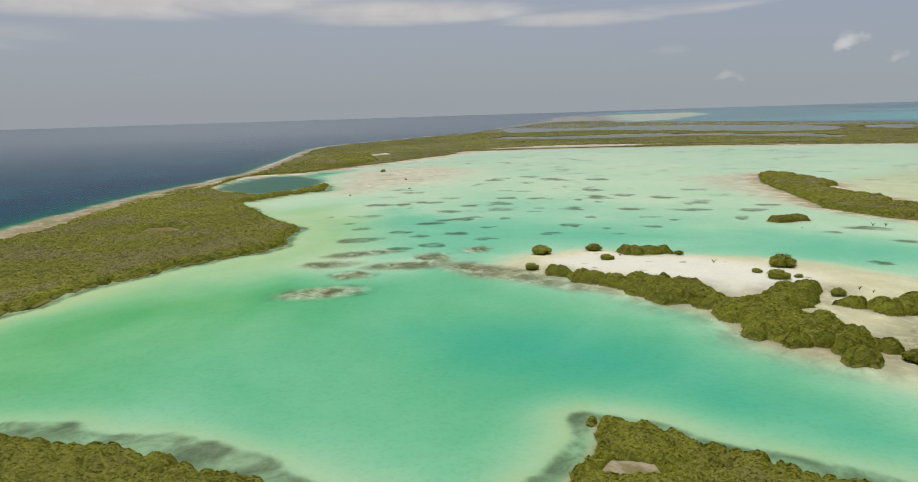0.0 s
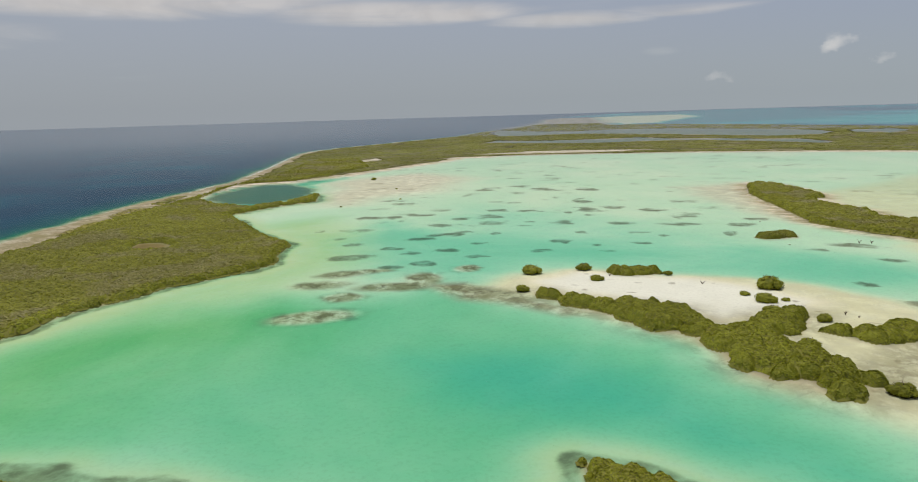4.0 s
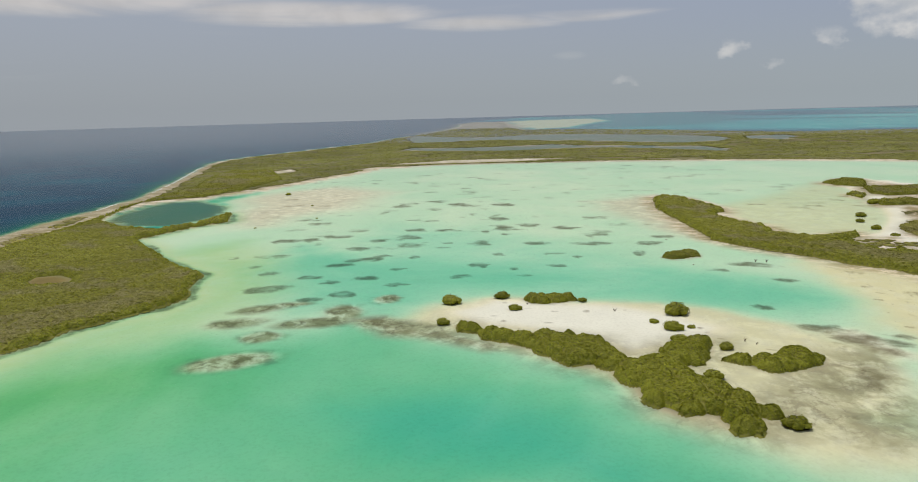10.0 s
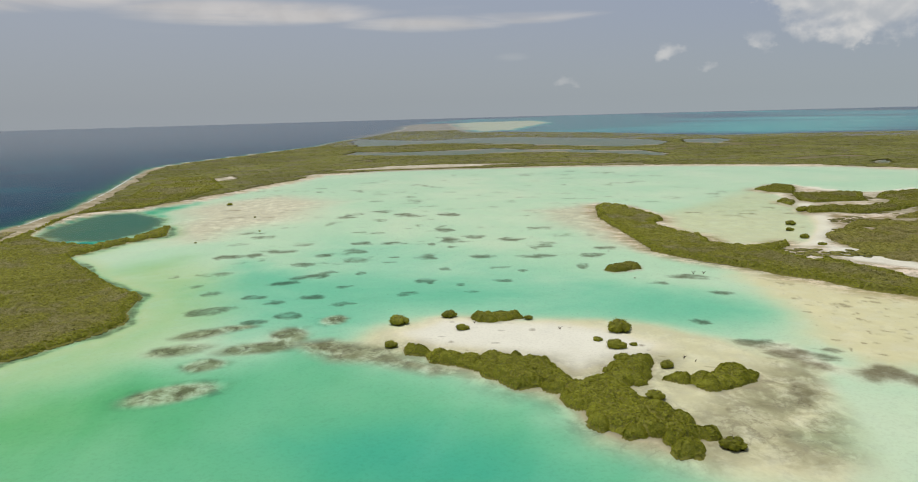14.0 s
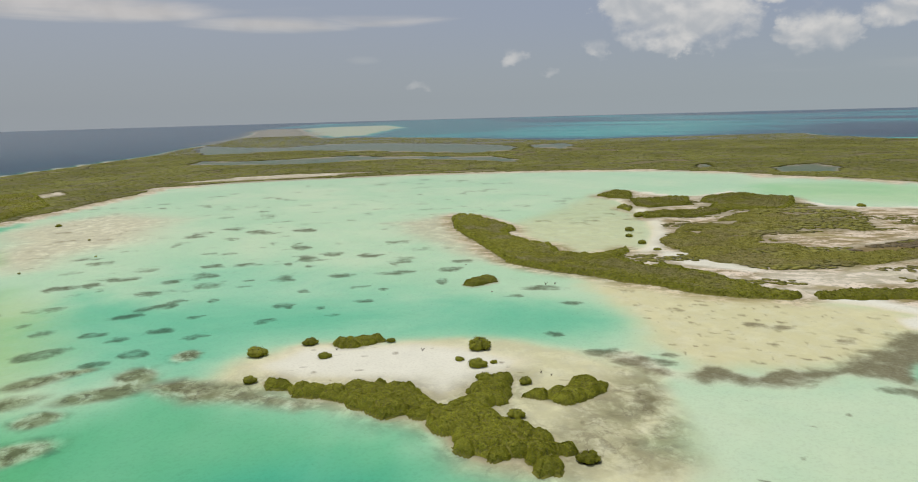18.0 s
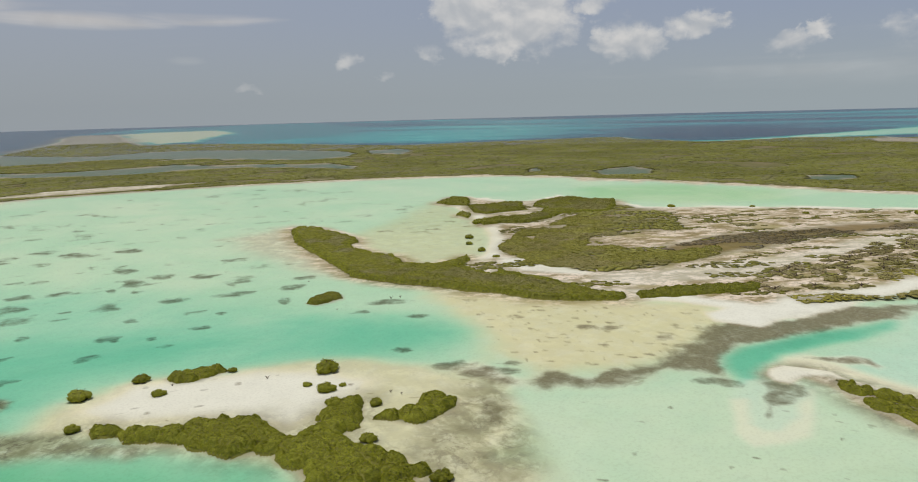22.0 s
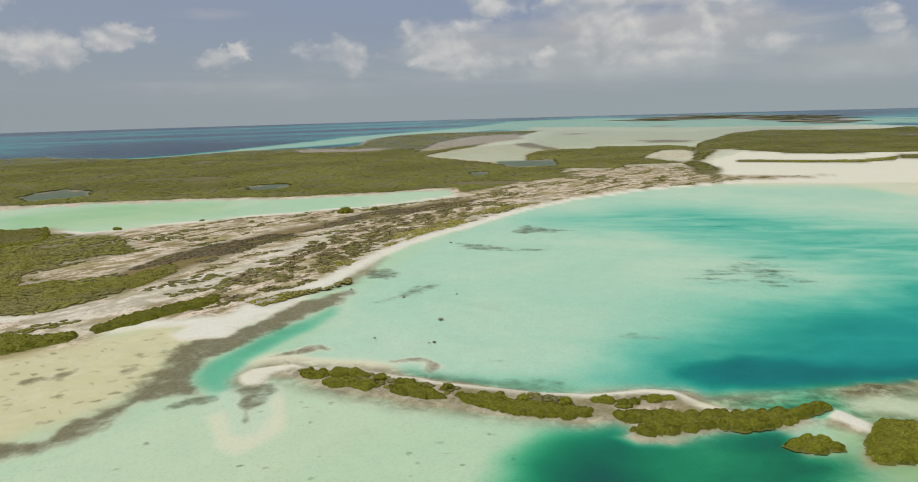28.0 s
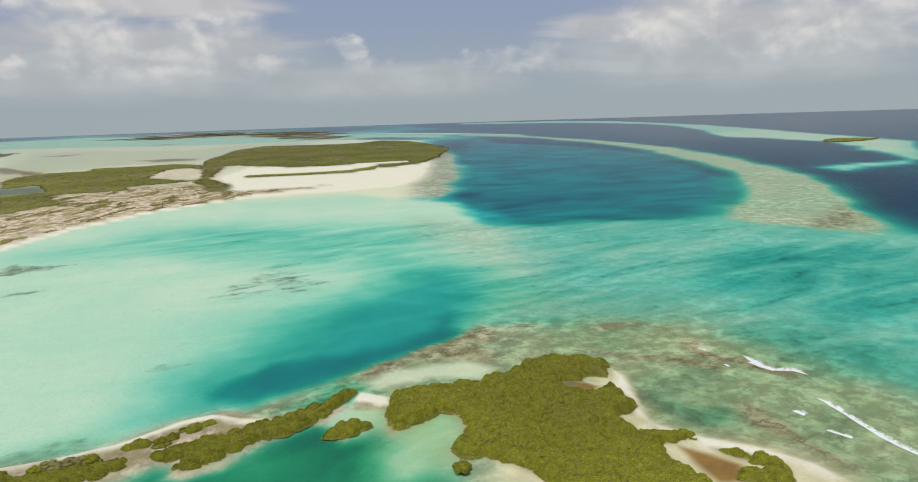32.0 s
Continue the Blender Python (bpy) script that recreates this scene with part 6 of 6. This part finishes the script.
PONDS = (POND_W, POND_A, POND_B, POND_C, POND_D, POND_E, POND_F, POND_G, POND_H, POND_I, GREY_FLAT_B, GREY_FLAT_C, GREY_FLAT_D, FAR_SAND, FAR_SAND2, CAPE_CLEAR, CLEAR_A, CLEAR_B, NORTH_STRIP)
tagged(scattered("mangrove_belt", FAR, far_spots(NORTH_LAND, 330, 2600, 50, 3.0, 1.1, 0.03, PONDS, 14), BELT),
       "wide flat belt of olive-green mangroves behind the lagoon", "mangrove belt", kind="stuff")
tagged(scattered("mangrove_belt", FAR, far_spots(CAPE_LAND, 600, 2450, 51, 3.2, 1.3, 0.05, (CAPE_CLEAR,)), BELT),
       "flat green mangrove cape beside white sand flats", "mangrove belt", kind="stuff")
tagged(scattered("mangrove_belt", FAR, far_spots(CAPE_WEST, 600, 2300, 52, 3.2, 1.3, 0.05, (CAPE_CLEAR, GREY_FLAT_B, POND_G, POND_H)), BELT),
       "green mangroves round a pond and grey flats", "mangrove belt", kind="stuff")
RIDGES = "low brown and olive scrub in rows along sandy beach ridges"
for outline, gap, tall, kinds, spread, ridge, mat, label in (
    (SHRUB_BAND, 2.6, 0.2, FAR, 0.8, 0.38, MOUND, "scattered brown and olive shrubs on a sandy beach ridge"),
    (GREEN_STRIP, 2.0, 0.22, FAR, 1.0, -0.1, YELLOW, "yellow-green creepers along the top of the beach"),
    (BROWN_SCRUB, 2.2, 0.2, FAR, 1.1, 0.0, DARK_SCRUB, "band of low brown scrub on old beach ridges"),
    (CENTRAL_LAND, 3.0, 0.22, FAR, 0.8, 0.22, OLIVE, RIDGES),
    (OLIVE_A, 2.6, 0.5, FAR, 1.1, -0.2, OLIVE, "low olive-green scrub beside a pale sand flat"),
    (OLIVE_B, 2.6, 0.5, FAR, 1.1, -0.2, OLIVE, "low olive-green scrub behind a hedge of mangroves"),
    (WEST_CREEPER, 1.8, 0.25, FAR, 1.0, 0.0, YELLOW, "yellow-green creepers along a brown ocean beach"),
    (WRACK, 1.6, 0.22, FAR, 0.9, 0.0, YELLOW, "low yellow-green creepers at the top of the beach"),
    (SPIT_LOW, 1.5, 0.22, FAR, 0.9, 0.1, LEAF_DRY, "low olive and brown creepers on the sand spit"),
):
    edge = 9.0 if outline is CENTRAL_LAND else -5.0 if outline is BROWN_SCRUB else 0.4
    tagged(scattered("scrub", kinds, fill(outline, gap, len(label), tall, inset=edge, spread=spread, ridge=ridge, thin=0.2, lift=0.12 if outline is SPIT_LOW else 0.32, holes=(BROWN_SCRUB,) if outline is CENTRAL_LAND else ()), mat), label, "scrub", kind="stuff")
tagged(scattered("mangrove_belt", FAR, fill(FAR_ISLE, 12.0, 78, 3.0), LEAF_DRY), "low green island on the far outer reef", "island", kind="stuff")
tagged(scattered("mangrove_belt", FAR, fill(FAR_ISLE_B, 120.0, 79, 0.5), BELT), "low dark green land far behind the shallow flats", "island", kind="stuff")
tagged(scattered("mangrove_belt", FAR, fill(CAPE_BAR, 5.0, 77, 1.6), LEAF_DRY), "thin line of green mangroves across a white sand flat", "mangrove belt", kind="stuff")


# ---- single bushes ----
def part(name, bm, mat, parent, label=""):
    """One mesh part under a thing."""
    me = bpy.data.meshes.new(name)
    bm.to_mesh(me)
    bm.free()
    me.materials.append(mat)
    ob = new(name, me)
    ob.parent = parent
    return tagged(ob, label)


def tube(bm, points, radii, sides=6):
    """A tapered tube along points."""
    rings = []
    for i, (p, r) in enumerate(zip(points, radii)):
        d = (Vector(points[min(i + 1, len(points) - 1)]) - Vector(points[max(i - 1, 0)])).normalized()
        s = d.orthogonal().normalized()
        u = d.cross(s)
        rings.append([bm.verts.new(Vector(p) + (s * math.cos(6.2832 * k / sides) + u * math.sin(6.2832 * k / sides)) * r) for k in range(sides)])
    for a, b in zip(rings, rings[1:]):
        for k in range(sides):
            bm.faces.new((a[k], a[(k + 1) % sides], b[(k + 1) % sides], b[k]))
    bm.faces.new(rings[0][::-1])
    bm.faces.new(rings[-1])


def bush(seed, lobes, tall):
    """A round mangrove of unit width: short trunk, limbs, arching prop roots and a crown of leaf sprays."""
    chance = random.Random(seed)
    top = new("mangrove_bush")
    bm = bmesh.new()
    tube(bm, [(0, 0, -0.02), (0.01, 0, 0.12), (0, 0.015, 0.24), (0.01, 0, 0.36)], [0.035, 0.028, 0.022, 0.012])
    part("trunk", bm, BARK, top)
    for k in range(4):
        a = k * 1.571 + chance.uniform(-0.4, 0.4)
        c, s = math.cos(a), math.sin(a)
        bm = bmesh.new()
        tube(bm, [(0, 0, 0.14), (0.12 * c, 0.12 * s, 0.24), (0.26 * c, 0.26 * s, 0.34)], [0.018, 0.014, 0.006], 5)
        part("limb", bm, BARK, top)
    for k in range(6):
        a = k * 1.047 + chance.uniform(-0.3, 0.3)
        c, s = math.cos(a), math.sin(a)
        bm = bmesh.new()
        tube(bm, [(0.01 * c, 0.01 * s, 0.14), (0.12 * c, 0.12 * s, 0.12), (0.2 * c, 0.2 * s, 0.05), (0.23 * c, 0.23 * s, -0.03)], [0.009, 0.008, 0.007, 0.006], 4)
        part("prop_root", bm, BARK, top)
    spots = [(0, 0, 0.0, 0.33, tall)]
    for k in range(lobes):
        a, d = k * 6.2832 / lobes + chance.uniform(-0.3, 0.3), chance.uniform(0.2, 0.29)
        spots.append((d * math.cos(a), d * math.sin(a), 0.0, chance.uniform(0.2, 0.27), tall * chance.uniform(0.62, 0.9)))
    crown = scattered("crown", NEAR, spots, LEAF)
    crown.parent = top
    return top


def plant(rows, label, group):
    chance = random.Random(len(rows))
    for k, (px, py, wide) in enumerate(rows):
        model = MODELS[k % len(MODELS)]
        m = pose(px, py, 0.05 + float(dish(np.array(px), np.array(py))), 0, 0, chance.uniform(0, 360)) @ Matrix.Diagonal((wide, wide * chance.uniform(0.9, 1.1), wide, 1))
        ob = model if k < len(MODELS) and not model.get("label") else copy_thing(model, m)
        ob.matrix_basis = m
        tagged(ob, label, "mangrove bush", group)


MODELS = [bush(s, 5 + s, 0.33 + 0.03 * s) for s in range(3)]
plant(BUSHES_A, "round olive-green mangrove bush standing on white coral sand", "single mangroves on the sand bar")
plant(BUSHES_B, "small rounded green mangrove bush beside pale sand", "single mangroves by the islands")


def sprig(px, py, wide, seed):
    """A bare dead mangrove: a few crooked twigs."""
    chance = random.Random(seed)
    top = new("dead_mangrove")
    top.matrix_basis = pose(px, py, 0.0)
    for _ in range(7):
        a, t = chance.uniform(0, 6.28), chance.uniform(0.3, 0.6)
        bm = bmesh.new()
        tube(bm, [(0, 0, -0.05), (wide * t * 0.4 * math.cos(a), wide * t * 0.4 * math.sin(a), wide * 0.35), (wide * t * math.cos(a + 0.3), wide * t * math.sin(a + 0.3), wide * 0.6)], [0.07, 0.05, 0.02], 5)
        part("branch", bm, BARK, top)
    tagged(top, "bare grey dead mangrove on white sand", "dead mangrove", "dead mangroves on the sand bar")


for k, (px, py, wide) in enumerate(SPRIGS):
    sprig(px, py, wide, k)


# ---- shrubs on the beach ridge ----
def shrub(seed):
    """A low beach shrub of unit width: a short stem, three limbs and a spreading crown."""
    chance = random.Random(seed)
    top = new("beach_shrub")
    bm = bmesh.new()
    tube(bm, [(0, 0, -0.03), (0.01, 0.01, 0.1), (0, 0.02, 0.14)], [0.03, 0.024, 0.012], 5)
    part("trunk", bm, BARK, top)
    for k in range(3):
        a = k * 2.094 + chance.uniform(-0.4, 0.4)
        bm = bmesh.new()
        tube(bm, [(0, 0, 0.06), (0.14 * math.cos(a), 0.14 * math.sin(a), 0.1), (0.28 * math.cos(a), 0.28 * math.sin(a), 0.12)], [0.016, 0.012, 0.005], 4)
        part("limb", bm, BARK, top)
    spots = []
    for _ in range(16):
        a, d = chance.uniform(0, 6.2832), math.sqrt(chance.uniform(0, 1))
        spots.append((0.42 * d * math.cos(a), 0.24 * d * math.sin(a), 0.0, chance.uniform(0.09, 0.16), chance.uniform(0.06, 0.12) * (1.15 - 0.5 * d)))
    crown = scattered("crown", SOFT, spots, MOUND)
    crown.parent = top
    return top


SHRUBS = [shrub(s) for s in range(4)]
spots = fill(SHRUB_BAND, 7.2, 91, 1.0, jitter=0.48, inset=1.0, thin=0.45)[:, :2]
for k, (px, py) in enumerate(spots):
    wide = 6.0 + 8.5 * lattice(np.int64(k), np.int64(7), 3)
    m = pose(px, py, 0.38, 0, 0, -30.0 + 50.0 * (lattice(np.int64(k), np.int64(11), 3) - 0.5)) @ Matrix.Diagonal((wide, wide * 0.9, wide, 1))
    ob = SHRUBS[k] if k < 4 else copy_thing(SHRUBS[k % 4], m)
    ob.matrix_basis = m
    tagged(ob, "low olive shrub on a pale beach ridge" if k % 2 else "low brown half-dry shrub on a pale beach ridge", "shrub", "shrubs on the beach ridge")


# ---- rocks that stand out of the shallows ----
def rock(px, py, wide, seed):
    bm = bmesh.new()
    bmesh.ops.create_icosphere(bm, subdivisions=3, radius=1.0)
    for v in bm.verts:
        v.co *= 0.75 + 0.5 * noise.noise(v.co * 1.6 + Vector((seed * 5.3, 0, 0))) + 0.15 * noise.noise(v.co * 5)
        v.co = Vector((v.co.x * wide * 0.5, v.co.y * wide * 0.4, v.co.z * wide * 0.10))
    me = bpy.data.meshes.new("coral_rock")
    bm.to_mesh(me)
    bm.free()
    me.materials.append(ROCK)
    ob = new("coral_rock", me)
    ob.matrix_basis = pose(px, py, -0.02, 0, 0, 40 * seed)
    tagged(ob, "dark weathered coral rock awash in turquoise shallows", "rock", "rocks in the shallows")


for k, (px, py, wide) in enumerate(ROCKS):
    rock(px, py, max(0.75 * wide, 1.0), k)


# ---- breaking waves on the reef ----
def wave(points, wide, seed):
    """A broken crest: foam, closed along its front and thinning out behind it."""
    path = [Vector(p) for p in points]
    step, cells = 0.35, 10
    line = []
    for a, b in zip(path, path[1:]):
        count = max(2, int((b - a).length / step))
        line += [(a.lerp(b, i / count), (b - a).normalized()) for i in range(count)]
    verts, faces, foam = [], [], []
    for i, (p, d) in enumerate(line):
        side = Vector((-d.y, d.x))
        taper = min(1.0, 8 * min(i, len(line) - 1 - i) / len(line) + 0.1)
        sway = 0.25 * noise.noise(Vector((i * 0.11, seed, 0)))
        back = 1.0 + 0.6 * noise.noise(Vector((i * 0.09, seed, 4)))
        for j in range(cells + 1):
            k = j / cells
            q = p + side * ((k * 2.3 * back - 0.1) * wide * taper + sway)
            verts.append((q.x, q.y, 0.03 + 0.012 * (1 - k) + 0.008 * noise.noise(Vector((i * 0.5, j * 0.7, seed)))))
            foam.append((1.25 if k < 0.12 else 1.0 * (1 - k) ** 0.8) * min(1.0, 0.4 + taper))
    for i in range(len(line) - 1):
        for j in range(cells):
            a = i * (cells + 1) + j
            faces.append((a, a + 1, a + cells + 2, a + cells + 1))
    me = mesh_of("breaking_wave", verts, faces, [FOAM])
    me.attributes.new("foam", "FLOAT", "POINT").data.foreach_set("value", np.array(foam, np.float32))
    crest = new("breaking_wave", me)
    crest.visible_shadow = False
    tagged(crest, "white foaming crest of a wave breaking on the reef", "wave", "waves on the reef")


wave([(127.0, -168.0), (123.0, -166.0), (118.0, -164.5), (114.0, -164.5), (111.0, -168.0), (106.0, -169.0)], 1.5, 0)
wave([(97.5, -156.4), (94.5, -155.6), (91.6, -154.2), (87.5, -152.6), (84.1, -150.8), (80.5, -149.4), (77.3, -147.7), (72.5, -146.4), (68.2, -145.6), (59.9, -144.2)], 1.3, 10)
wave([(95.6, -144.5), (91.9, -144.1)], 1.2, 1)
wave([(85.3, -141.3), (81.5, -141.7), (79.1, -141.8)], 1.1, 2)
wave([(122.7, -164.3), (117.4, -163.6), (113.2, -164.0)], 1.2, 3)
wave([(138.6, -162.3), (134.8, -163.0)], 0.6, 4)
wave([(125.3, -157.5), (122.6, -156.5)], 0.6, 5)
wave([(-171.9, 578.9), (-173.8, 626.1), (-179.2, 694.4), (-187.9, 780.8), (-197.7, 873.3), (-199.9, 931.4)], 0.9, 6)
wave([(-177.2, 466.6), (-175.9, 492.2), (-175.6, 524.5)], 0.8, 7)
wave([(-177.3, 723.5), (-179.0, 786.2), (-181.1, 860.5)], 1.0, 8)
wave([(-159.0, 484.8), (-158.3, 517.1), (-158.5, 548.6)], 0.8, 9)
